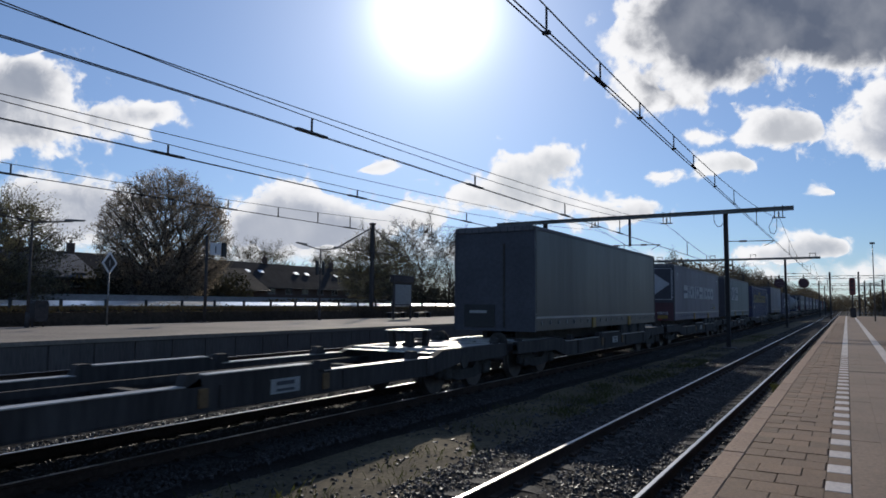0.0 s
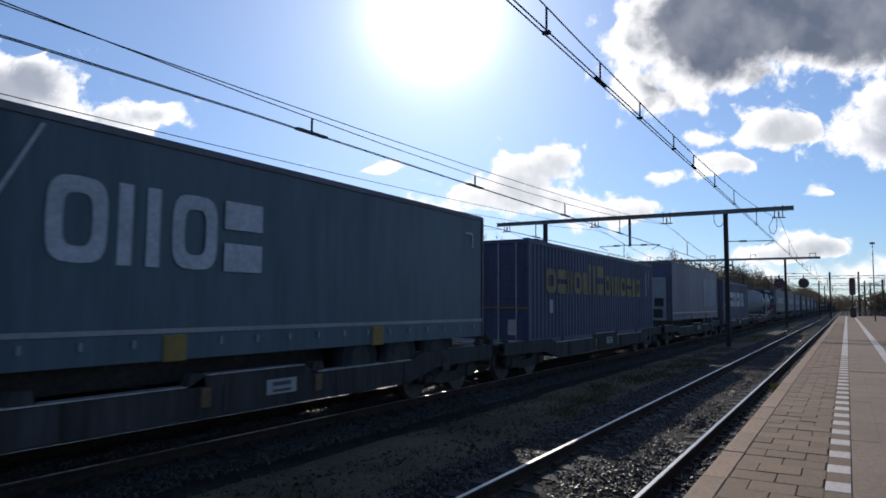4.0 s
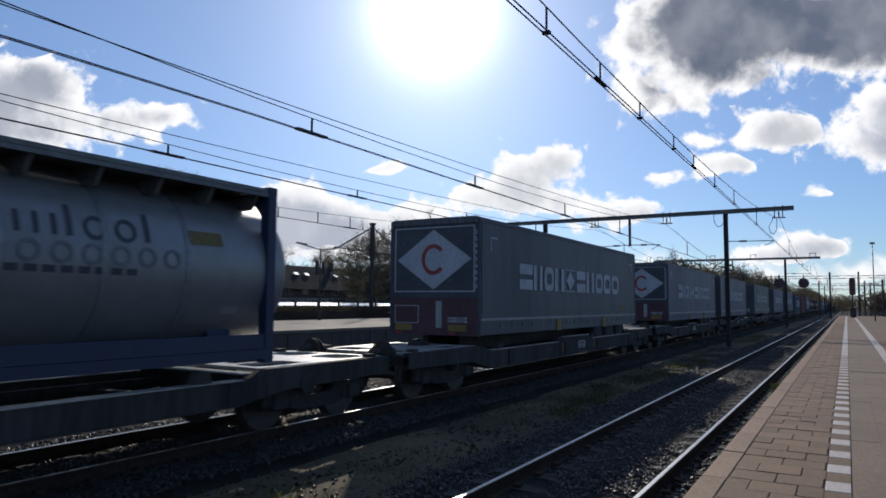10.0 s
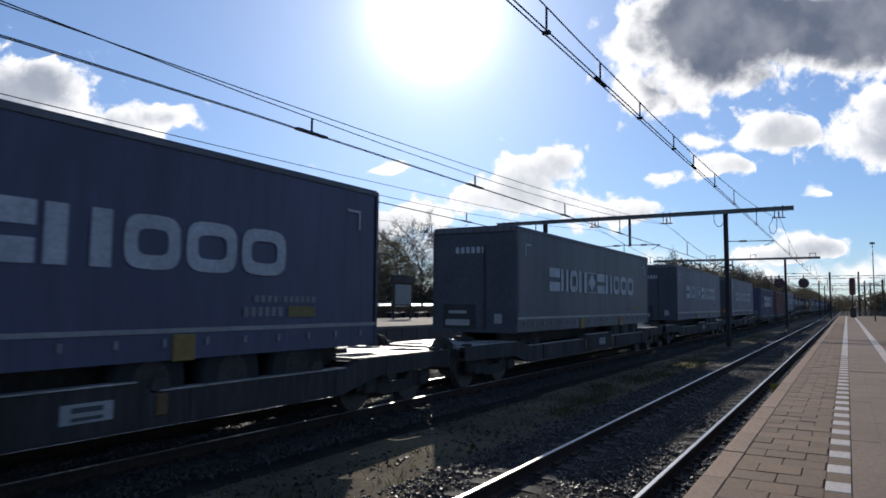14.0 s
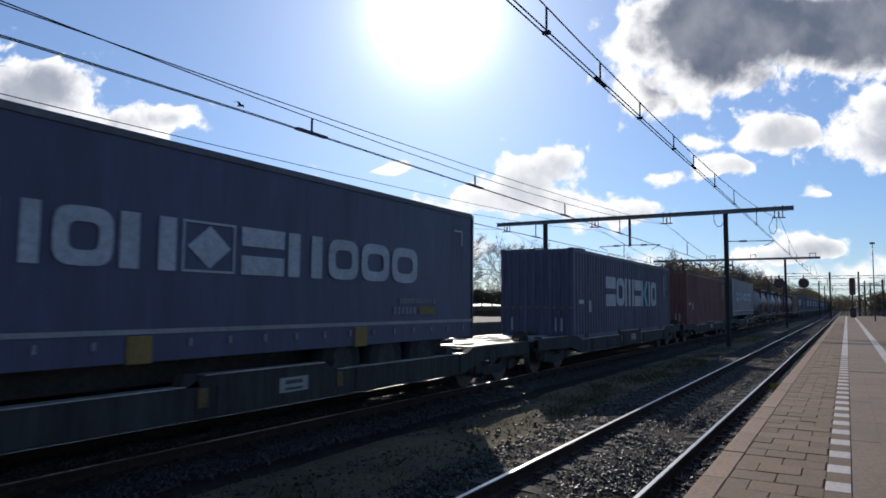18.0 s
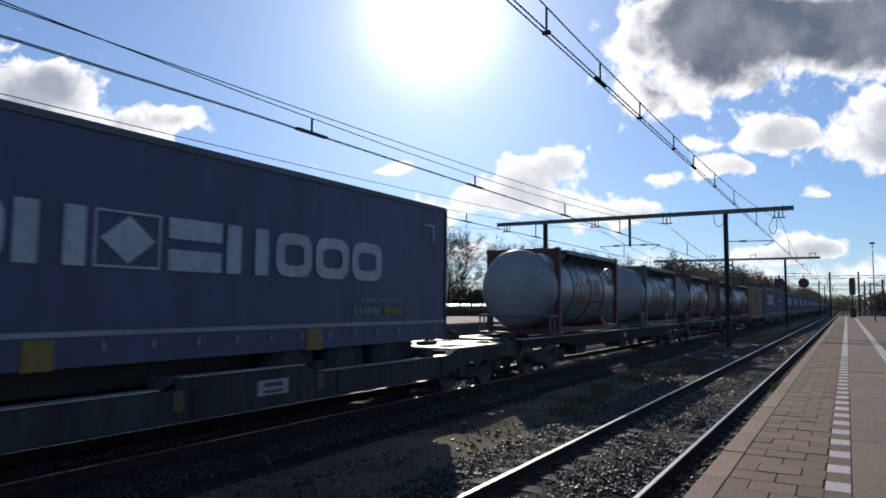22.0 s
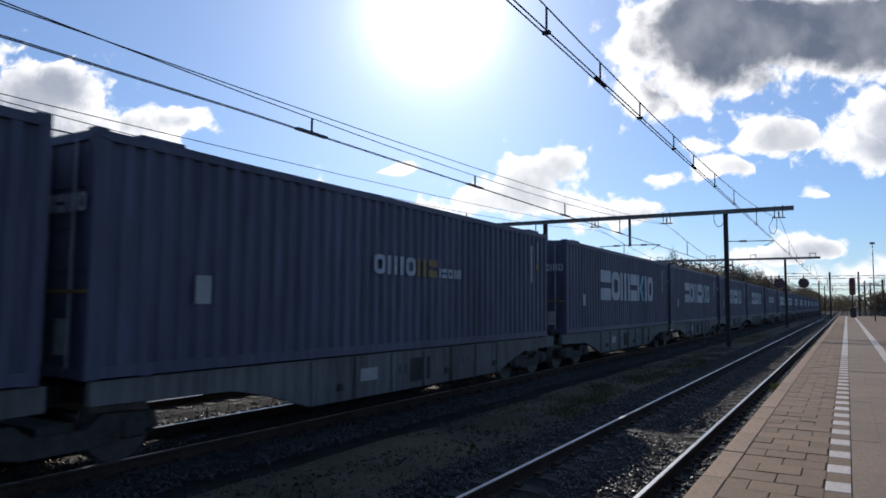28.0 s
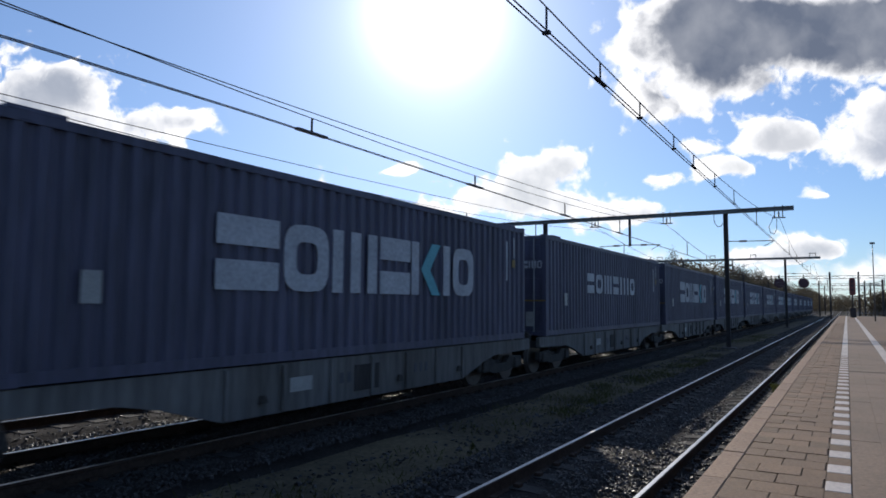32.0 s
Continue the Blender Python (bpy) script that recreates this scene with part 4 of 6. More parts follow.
def tank(s, frame_paint, jacket, label, style="red", ahead=.66, behind=-.06, L=6.06):
    """A tank in a 20-foot frame; the shell runs out past the frame by ahead and behind."""
    t = thing("tank_container", label, "tank container", "tank containers on the train")
    w, H, R = 1.22, 2.62, 1.19
    zc = 1.37
    seg = 48
    ya, yb = -ahead, L + behind

    def ringed(rows, r0):
        bm = bmesh.new()
        prev = None
        for y, k in rows:
            if k == 0:
                ring = [bm.verts.new((0, y, zc))]
            else:
                ring = [bm.verts.new((r0 * k * math.cos(2 * math.pi * i / seg), y, zc + r0 * k * math.sin(2 * math.pi * i / seg))) for i in range(seg)]
            if prev:
                for i in range(seg):
                    j = (i + 1) % seg
                    q = list(dict.fromkeys([prev[i % len(prev)], prev[j % len(prev)], ring[j % len(ring)], ring[i % len(ring)]]))
                    bm.faces.new(q).smooth = True
            prev = ring
        bmesh.ops.recalc_face_normals(bm, faces=bm.faces)
        return bm

    dish = ((0, 0), (.02, .45), (.06, .70), (.11, .84), (.17, .93), (.24, .98), (.33, 1.0))
    part("shell", ringed([(ya + d, k) for d, k in dish] + [(yb - d, k) for d, k in reversed(dish)], R), jacket, t, "pale insulated tank shell")

    def band(y, hw, material, name, lab):
        part(name, ringed([(y - hw, 1.0), (y - hw, 1.012), (y + hw, 1.012), (y + hw, 1.0)], R), material, t, lab)

    if style == "blue":
        for y in (-.2, 1.01, 2.17, 3.33, 4.51):
            band(y, .03, M_ALU, "strap_band", "bright metal strap")
    else:
        for y in (1.35, 3.02, 4.46):
            band(y, .035, M_BLACK, "strap_band", "dark strap")
    for y in (0.0, L - .16):
        if style == "beam" and y == 0:
            f = bmesh.new()
            for o in (-1, 1):
                tube(f, (o * (w - .1), .5, .2), (o * (w - .35), -.35, 1.0), .05, 6)
                tube(f, (o * (w - .1), .5, .2), (o * (w - .3), .9, .9), .05, 6)
            box(f, -w, w, -.35, -.2, .35, .5)
            part("front_strut_frame", f, frame_paint, t, "low front struts")
            continue
        f = bmesh.new()
        for x in (-w, w - .16):
            box(f, x, x + .16, y, y + .16, .1, H - .1)
        box(f, -w + .16, w - .16, y, y + .12, .05, .2)
        box(f, -w + .16, w - .16, y, y + .12, H - .16, H - .03)
        for o in (-1, 1):
            if style == "band":
                tube(f, (o * (w - .1), y + .06, H - .75), (o * (w - .7), y + .06, H - .15), .045, 6)
                tube(f, (o * (w - .1), y + .06, .75), (o * (w - .7), y + .06, .15), .045, 6)
            else:
                prism([(o * (w - .16), H - .16), (o * (w - .16), H - .46), (o * (w - .42), H - .16)], "y", y + .02, y + .1, f)
        e = part("end_frame", f, frame_paint, t)
        for x in (-w, w - .17):
            for z in (0, H - .12):
                part("corner_casting", boxm(x - .004, x + .174, y - .01, y + .17, z, z + .12, .01), frame_paint, e)
    for o in (-1, 1):
        part("bottom_rail", boxm(min(o * w, o * (w - .1)), max(o * w, o * (w - .1)), .16, L - .16, .06, .2), frame_paint, t)
        part("saddle", prism([(-.95, .12), (.95, .12), (.8, .5), (-.8, .5)], "y", .5 if o < 0 else L - .9, .9 if o < 0 else L - .5), frame_paint, t)
    if style == "red":
        st = bmesh.new()
        for o in (-1, 1):
            tube(st, (o * (w - .06), 0, .55), (o * (w - .06), -.6, .55), .028, 6)
            for q in (-.58, -.3):
                tube(st, (o * (w - .06), q, 0), (o * (w - .06), q, .55), .024, 6)
        tube(st, (-w + .06, -.6, .55), (w - .06, -.6, .55), .028, 6)
        part("step_rail", st, M_STEEL, t, "thin rail round the lower step")
        part("step_deck", boxm(-w, w, -.6, 0, .0, .05), frame_paint, t)
    elif style == "blue":
        part("blue_side_beam", boxm(w - .09, w + .004, .18, L - .18, .2, .42, .01), frame_paint, t, "deep blue side beam")
        part("front_stay", boxm(-w + .1, w - .1, -1.1, -.95, .1, .35), frame_paint, t)
        part("front_rail", boxm(w - .5, w - .38, -1.0, 0, .1, .22), frame_paint, t)
    w0 = .75 if style != "band" else .2
    wk = part("walkway", boxm(.15, w - .02, w0, L - .16, H - .10, H - .03, .01), M_STEEL, t, "perforated steel walkway")
    part("walkway_edge", boxm(w - .06, w - .015, w0, L - .16, H - .155, H - .10), M_STEEL, wk)
    for i in range(7):
        y = w0 + .05 + i * (L - w0 - .4) / 6
        part("walkway_bracket", prism([(w - .08, H - .155), (.45, H - .155), (.62, H - .36), (w - .2, H - .36)], "y", y, y + .05), M_STEEL, t)
    part("manhole", tubem((0, L * .5, zc + R - .05), (0, L * .5, zc + R + .1), .28, 16), M_ALU, t)
    part("valve_dome", tubem((-.3, L * .3, zc + R - .12), (-.3, L * .3, zc + R + .06), .16, 12), M_ALU, t)

    def patch(quads, material, name, lift=.009, lab=""):
        """Marks that lie on the curved jacket: quads of (along, height) corners."""
        bm = bmesh.new()
        for q in quads:
            vs = []
            for y, z in q:
                vs.append(bm.verts.new((math.sqrt((R + lift) ** 2 - (z - zc) ** 2), y, z)))
            bm.faces.new(vs)
        bmesh.ops.recalc_face_normals(bm, faces=bm.faces)
        part(name, bm, material, t, lab)

    def block(y0, y1, z0, z1, n=5):
        return [((y0, z0 + (z1 - z0) * k / n), (y1, z0 + (z1 - z0) * k / n), (y1, z0 + (z1 - z0) * (k + 1) / n), (y0, z0 + (z1 - z0) * (k + 1) / n)) for k in range(n)]

    def hoop(cy, cz, r, th, n=24):
        at = [(math.cos(2 * math.pi * i / n), math.sin(2 * math.pi * i / n)) for i in range(n + 1)]
        return [((cy + a[0] * r, cz + a[1] * r), (cy + a[0] * (r - th), cz + a[1] * (r - th)), (cy + b[0] * (r - th), cz + b[1] * (r - th)), (cy + b[0] * r, cz + b[1] * r)) for a, b in zip(at, at[1:])]

    if style in ("red", "beam"):
        ink = M_RED if style == "red" else M_TRED
        for cy, cz in ((1.78, 1.34), (2.22, 1.34), (2.0, 1.70)):
            patch(hoop(cy, cz, .25, .055), ink, "ring_mark", .011, "red ring")
        for y0, ww, legs in ((2.68, .52, 2), (3.38, .66, 3), (4.26, .18, 1)):
            lw = .15 if legs > 1 else ww
            for i in range(legs):
                a = y0 + (ww - lw) * (i / (legs - 1) if legs > 1 else 0)
                patch(block(a, a + lw, 1.16, 1.76), ink, "logo_bar")
            if legs == 2:
                patch(block(y0, y0 + ww, 1.60, 1.76, 2), ink, "logo_bar", .012)
        patch(block(1.5, 4.6, 1.08, 1.105, 1), ink, "rule_line")
        patch([q for i in range(14) for q in block(1.9 + i * .19, 2.03 + i * .19, .94, 1.03, 1)], ink, "small_print")
        patch(block(5.06, 5.6, 1.62, 1.80, 2), M_FADEYEL, "hazard_label", lab="faded yellow label")
        patch(block(5.04, 5.5, 1.86, 1.95, 1), M_DARKPRINT, "small_print")
        patch(block(5.04, 5.35, 2.0, 2.08, 1), M_DARKPRINT, "small_print")
    elif style == "band":
        patch(block(L * .3, L * .95, zc + .12, zc + .62), M_FADEYEL, "colour_band", .004, "orange band")
        for i in range(10):
            y0 = L * .33 + i * .36
            for a in (0, .15):
                patch(block(y0 + a, y0 + a + .09, zc + .19, zc + .55), M_DARKPRINT, "logo_bar")
            if i % 3:
                patch(block(y0, y0 + .24, zc + .46, zc + .55, 1), M_DARKPRINT, "logo_bar", .012)
        patch(block(4.9, 5.2, zc - .12, zc + .06, 2), M_PLATE, "label_plate", lab="white label")
    elif style == "blue":
        for i, ww in enumerate((.30, .30, .30, .46, .10, .28, .30, .10)):
            y0 = 1.1 + sum((.30, .30, .30, .46, .10, .28, .30, .10)[:i]) + i * .105
            if ww < .2:
                patch(block(y0, y0 + ww * .7, 1.62, 1.98), M_DARKPRINT, "logo_bar")
            elif i in (0, 2, 5, 6):
                patch(hoop(y0 + ww / 2, 1.74, .145, .05, 16), M_DARKPRINT, "logo_bar")
            else:
                for a in (0, ww - .06) if ww < .4 else (0, ww / 2 - .03, ww - .06):
                    patch(block(y0 + a, y0 + a + .06, 1.62, 1.98 if i == 1 and a == 0 else 1.86), M_DARKPRINT, "logo_bar")
        for i in range(7):
            patch(hoop(2.1 + i * .36, 1.43, .13, .045, 14), M_PALEPRINT, "logo_bar")
        patch([q for i in range(12) for q in block(1.42 + i * .2, 1.56 + i * .2, 1.20, 1.28, 1)], M_DARKPRINT, "small_print")
        patch(block(4.55, 5.1, 1.66, 1.84, 2), M_FADEYEL, "hazard_label", lab="faded yellow label")
        patch(block(5.2, 5.5, .22 + .5, .22 + .6, 1), M_PLATE, "small_print")
    return rolling(t, s - L / 2, 1.09)


def bogie(parent, y):
    b = bmesh.new()
    for o in (-1, 1):
        prism([(y - 1.25, .42), (y - 1.2, .62), (y - .5, .66), (y - .3, .5), (y + .3, .5), (y + .5, .66), (y + 1.2, .62), (y + 1.25, .42), (y + .9, .40), (y + .4, .28), (y - .4, .28), (y - .9, .40)], "x", o * .98, o * 1.1, b)
    box(b, -.98, .98, y - .2, y + .2, .32, .58)
    bg_ = part("bogie", b, M_BOGIE, parent, "grimy two-axle bogie")
    for yy in (y - .9, y + .9):
        for o in (-1, 1):
            wb_ = tubem((o * .80, yy, .46), (o * .68, yy, .46), .455, 24)
            tube(wb_, (o * .72, yy, .46), (o * .655, yy, .46), .48, 24)
            part("wheel", wb_, M_WHEEL, bg_)
            part("axle_box", boxm(min(o * .95, o * 1.16), max(o * .95, o * 1.16), yy - .15, yy + .15, .33, .6, .03), M_BOGIE, bg_)
            for k in (-.26, .26):
                part("spring", tubem((o * 1.04, yy + k, .36), (o * 1.04, yy + k, .6), .07, 10), M_BOGIE, bg_)
        part("axle", tubem((-.7, yy, .46), (.7, yy, .46), .08, 10), M_WHEEL, bg_)


def buffers(w, L):
    for y, d in ((.0, -1), (L, 1)):
        for x in (-.875, .875):
            bf = part("buffer", tubem((x, y, 1.03), (x, y + d * .28, 1.03), .09, 12), M_BOGIE, w)
            part("buffer_head", tubem((x, y + d * .28, 1.03), (x, y + d * .32, 1.03), .22, 18), M_BOGIE, bf)
        part("coupling", tubem((0, y, .95), (0, y + d * .33, .85), .05, 8), M_BOGIE, w)


def holed_plate(bm, x0, x1, ya, yb, m, z0, z1, n=28):
    """A steel plate with one rounded cut-out, m in from its edges."""
    y0, y1 = min(ya, yb), max(ya, yb)
    cx, cy, hx, hy = (x0 + x1) / 2, (y0 + y1) / 2, (x1 - x0) / 2, (y1 - y0) / 2
    rows = []
    for i in range(n):
        a = 2 * math.pi * (i + .5) / n
        c, s_ = math.cos(a), math.sin(a)
        k = 1 / max(abs(c), abs(s_))
        q = (abs(c) ** 4 + abs(s_) ** 4) ** -.25
        inner, outer = (cx + (hx - m) * c * q, cy + (hy - m) * s_ * q), (cx + hx * c * k, cy + hy * s_ * k)
        rows.append([bm.verts.new((*p, z)) for p, z in ((outer, z0), (outer, z1), (inner, z1), (inner, z0))])
    for i in range(n):
        r, t = rows[i], rows[(i + 1) % n]
        for k in range(4):
            bm.faces.new((r[k], t[k], t[(k + 1) % 4], r[(k + 1) % 4]))
    bmesh.ops.recalc_face_normals(bm, faces=bm.faces)


def pocket_wagon(s0, s1, empty=False, lifted=False):
    """A low wagon with deep side sills, open pocket and raised end decks."""
    L = s1 - s0 - .7
    w = thing("pocket_wagon", "dark dirty pocket wagon with raised sun-bright end decks", "freight wagon", "wagons of the train")
    e = 3.1
    for o in (-1, 1):
        x0, x1 = (1.12, 1.28) if o > 0 else (-1.28, -1.12)
        ra, rb = L * .43, L * .56
        low = .54 if empty else .46
        sill = prism([(0, 1.0), (e, 1.0), (e + .4, .87), (ra - .25, .87), (ra, 1.0), (rb, 1.0), (rb + .25, .87), (L - e - .4, .87), (L - e, 1.0), (L, 1.0), (L, .70), (L - 2.6, .66), (L - 3.5, low), (3.5, low), (2.6, .66), (0, .70)], "x", x0, x1)
        sl = part("side_sill", sill, M_WAGON, w)
        # sill tops carry sunlight as a pale strip, brighter than the sill
        for q0, q1, zz in ((e + .45, ra - .3, .872), (ra + .02, rb - .02, 1.002), (rb + .3, L - e - .45, .872)):
            part("sill_flange", boxm(x0 - .02, x1 + .02, q0, q1, zz, zz + .016), M_WAGONTOP, sl, "sun-bright sill edge")
        part("bottom_flange", boxm(x0 - .03, x1 + .03, 3.55, L - 3.55, low - .02, low - .002), M_WAGON, sl)
        for y in (e + .8, L * .41, L * .57, L - e - 1.3):
            part("load_stop", prism([(y, .86), (y + .32, .86), (y + .26, 1.04), (y + .06, 1.04)], "x", x0, x1), M_WAGON, sl)
            part("sill_stiffener", boxm(x1 if o > 0 else x0 - .03, x1 + .03 if o > 0 else x0, y + .6, y + .66, low + .01, .86), M_WAGON, sl)
        if o > 0:
            for y, ww in ((L * .505, .62),):
                pl = part("data_plate", boxm(x1, x1 + .008, y, y + ww, .62, .84), M_PLATE, sl, "white data plate")
                part("print_line", boxm(x1 + .008, x1 + .011, y + .12, y + ww - .12, .74, .80), M_DARKPRINT, pl)
                part("print_line", boxm(x1 + .008, x1 + .011, y + .12, y + ww - .12, .65, .69), M_DARKPRINT, pl)
            for y in (L * .425, L * .575):
                part("lifting_mark", boxm(x1, x1 + .03, y, y + .16, .58, .84, .01), M_BRACKET, sl, "rusty ochre lifting bracket")
    for y0, y1, d in ((.0, e, 1), (L - e, L, -1)):
        ya, yb = (y0, y1) if d > 0 else (y1, y0)
        deck = bmesh.new()
        holed_plate(deck, -1.12, 0, ya + d * .05, ya + d * 1.15, .14, .955, 1.005)
        holed_plate(deck, 0, 1.12, ya + d * .05, ya + d * 1.15, .14, .955, 1.005)
        holed_plate(deck, -1.12, -.2, ya + d * 1.75, yb, .15, .955, 1.005)
        holed_plate(deck, .2, 1.12, ya + d * 1.75, yb, .15, .955, 1.005)
        box(deck, -1.12, 1.12, min(ya + d * 1.15, ya + d * 1.75), max(ya + d * 1.15, ya + d * 1.75), .955, 1.005)
        box(deck, -.2, .2, min(ya + d * 1.75, yb), max(ya + d * 1.75, yb), .955, 1.005)
        part("end_deck", deck, M_WAGONTOP, w, "sun-bright steel end deck with rounded cut-outs")
        part("end_beam", boxm(-1.25, 1.25, min(ya, ya + d * .15), max(ya, ya + d * .15), .76, .93, .01), M_WAGON, w)
        part("cross_beam", boxm(-1.12, 1.12, min(yb, yb - d * .22), max(yb, yb - d * .22), .55, .93), M_WAGON, w)
        if lifted and d < 0:
            for o in (-1, 1):
                part("hitch_leg", prism([(ya - 2.55 + o * .30, 1.0), (ya - 2.40 + o * .30, 1.0), (ya - 2.45 + o * .36, 1.36), (ya - 2.55 + o * .36, 1.36)], "x", -.3, -.18), M_WAGON, w)
                part("hitch_leg", prism([(ya - 2.55 + o * .30, 1.0), (ya - 2.40 + o * .30, 1.0), (ya - 2.45 + o * .36, 1.36), (ya - 2.55 + o * .36, 1.36)], "x", .18, .3), M_WAGON, w)
            part("hitch_plate", boxm(-.36, .36, ya - 2.95, ya - 2.1, 1.36, 1.385, .006), M_WAGONTOP, w, "raised sun-bright hitch plate")
            part("hitch_rib", boxm(-.06, .06, ya - 2.9, ya - 2.15, 1.31, 1.36), M_WAGON, w)
        hi = part("hitch", prism([(-.16, ya + d * 2.1), (.16, ya + d * 2.1), (.12, ya + d * 2.6), (-.12, ya + d * 2.6)], "z", 1.006, 1.09), M_WAGON, w, "folded trailer hitch")
        part("hitch_pin", tubem((0, ya + d * 2.35, 1.09), (0, ya + d * 2.35, 1.15), .05, 8), M_WAGON, hi)
        for o in (-1, 1):
            part("container_cone", prism([(o * 1.1 - .1, ya + d * .3), (o * 1.1 + .1, ya + d * .3), (o * 1.1 + .07, ya + d * .48), (o * 1.1 - .07, ya + d * .48)], "z", 1.006, 1.06), M_WAGON, w)
            part("brake_hose", tubem((o * .35, ya + d * .02, .9), (o * .38, ya - d * .2, .62), .025, 6), M_RUBBER, w)
        bogie(w, ya + d * 1.75)
    # floor closed to full width to keep sun and sky glow off the track
    part("pocket_floor", boxm(-1.12, 1.12, e + .3, L - e - .3, low + .01, low + .04), M_BOGIE, w)
    for i in range(4):
        y = e + 1.4 + i * (L - 2 * e - 2.8) / 3
        part("cross_beam", boxm(-1.12, 1.12, y, y + .18, .60, .72), M_WAGON, w)
    if empty:
        for q in (e + .05, L - e - .35):
            part("cross_tie", boxm(-1.12, 1.12, q, q + .3, .935, .95), M_WAGONTOP, w, "sun-bright cross tie")
        for o in (-1, 1):
            part("inner_rail", boxm(o * .75 - .04, o * .75 + .04, e, L - e, .70, .80), M_WAGON, w)
    part("hand_wheel", tubem((1.3, L - 2.2, .72), (1.27, L - 2.2, .72), .17, 18), M_BOGIE, w)
    buffers(w, L)
    return rolling(w, s0 + .35, 0.0)


def flat_wagon(s0, s1):
    L = s1 - s0 - .7
    w = thing("container_wagon", "dark low container flat wagon", "freight wagon", "wagons of the train")
    for o in (-1, 1):
        x0, x1 = (.95, 1.1) if o > 0 else (-1.1, -.95)
        sl = part("side_sill", prism([(0, .8), (0, 1.02), (L, 1.02), (L, .8), (L - 3.4, .8), (L - 4.4, .62), (4.4, .62), (3.4, .8)], "x", x0, x1), M_FLAT, w)
        part("sill_flange", boxm(x0 - .03, x1 + .05, .1, L - .1, 1.02, 1.04), M_WAGONTOP, sl, "sun-bright sill edge")
        if o > 0:
            part("data_plate", boxm(x1, x1 + .008, L * .48, L * .48 + .4, .74, .9), M_PLATE, sl, "white data plate")
    for i in range(9):
        y = .3 + i * (L - .8) / 8
        part("cross_beam", boxm(-.95, .95, y, y + .2, .84, 1.0), M_FLAT, w)
    part("centre_beam", boxm(-.2, .2, .2, L - .2, .7, .98), M_FLAT, w)
    part("end_platform", boxm(-1.1, 1.1, .02, .6, 1.0, 1.03), M_WAGONTOP, w)
    part("end_platform", boxm(-1.1, 1.1, L - .6, L - .02, 1.0, 1.03), M_WAGONTOP, w)
    for i in range(3):
        y = 5.2 + i * (L - 10.4) / 2
        part("under_box", boxm(.35, .95, y - .5, y + .5, .36, .78, .03), M_BOGIE, w)
    for y in (2.0, L - 2.0):
        bogie(w, y)
    buffers(w, L)
    return rolling(w, s0 + .35, 0.0)


def deep_wagon(s0, s1):
    """An articulated pair with tall pale sills, three bogies."""
    L = s1 - s0 - .7
    w = thing("container_wagon", "articulated wagon with tall pale grey dirty side sills", "freight wagon", "wagons of the train")
    h = L / 2
    for k in range(2):
        y0 = k * h + (.0 if k == 0 else .25)
        y1 = h - .25 if k == 0 else L
        for o in (-1, 1):
            x0, x1 = (1.12, 1.22) if o > 0 else (-1.22, -1.12)
            sl = part("side_sill", prism([(y0, .78), (y0, 1.06), (y1, 1.06), (y1, .78), (y1 - 2.1, .74), (y1 - 2.7, .62), (y1 - 3.7, .32), (y0 + 3.7, .32), (y0 + 2.7, .62), (y0 + 2.1, .74)], "x", x0, x1), M_WAGONGREY, w, "pale grey dirty sill")
            if o > 0:
                for j in range(7):
                    y = y0 + 3.7 + j * (y1 - y0 - 7.5) / 6
                    part("sill_rib", boxm(x1, x1 + .05, y, y + .08, .34, 1.04, .01), M_WAGONGREY, sl)
                part("data_plate", boxm(x1, x1 + .008, y0 + 5.0, y0 + 5.5, .6, .82), M_PLATE, sl, "white data plate")
                pm = bmesh.new()
                for ym, wm in ((2.3, .10), (2.5, .10), (2.72, .04), (4.6, .09), (4.8, .09), (5.0, .09)):
                    box(pm, x1, x1 + .006, y0 + 3.9 + ym, y0 + 3.9 + ym + wm, .62, .80)
                part("print_mark", pm, M_DARKPRINT, sl)
                for ym in (4.35, 7.9, 10.2):
                    part("rust_hook", prism([(y0 + ym, .50), (y0 + ym + .16, .50), (y0 + ym + .10, .62), (y0 + ym + .02, .62)], "x", x1, x1 + .05), M_BOGIE, sl)
                part("dark_panel", boxm(x1, x1 + .02, y0 + 6.6, y0 + 7.3, .45, .9), M_WAGON, sl)
        for j in range(6):
            y = y0 + .3 + j * (y1 - y0 - .8) / 5
            part("cross_beam", boxm(-1.12, 1.12, y, y + .2, .74, .94), M_WAGON, w)
        part("centre_beam", boxm(-.2, .2, y0, y1, .7, .93), M_WAGON, w)
        part("air_tank", tubem((.6, y0 + h * .4, .5), (.6, y0 + h * .4 + 1.1, .5), .17, 14), M_BOGIE, w)
    for y in (1.5, h, L - 1.5):
        bogie(w, y)
    buffers(w, L)
    return rolling(w, s0 + .35, 0.0)


# wagons, front to back
for a, b in ((-18.4, -1.2), (-1.2, 15.9)):
    pocket_wagon(a, b, True, True)
CUTS = (15.9, 32.9, 50.1, 65.7, 83.0, 100.0, 118.0, 138.9, 158.8, 176.5, 194.2, 213.8, 233.3, 252.8, 272.1, 289.2, 308.0)
for a, b in zip(CUTS, CUTS[1:]):
    pocket_wagon(a, b, a == 118.0)
for a, b in ((308.0, 329.0), (329.0, 348.5), (348.5, 368.6)):
    flat_wagon(a, b)
DEEP0, PITCH = 368.6, 29.6
for i in range(9):
    deep_wagon(DEEP0 + i * PITCH, DEEP0 + (i + 1) * PITCH)

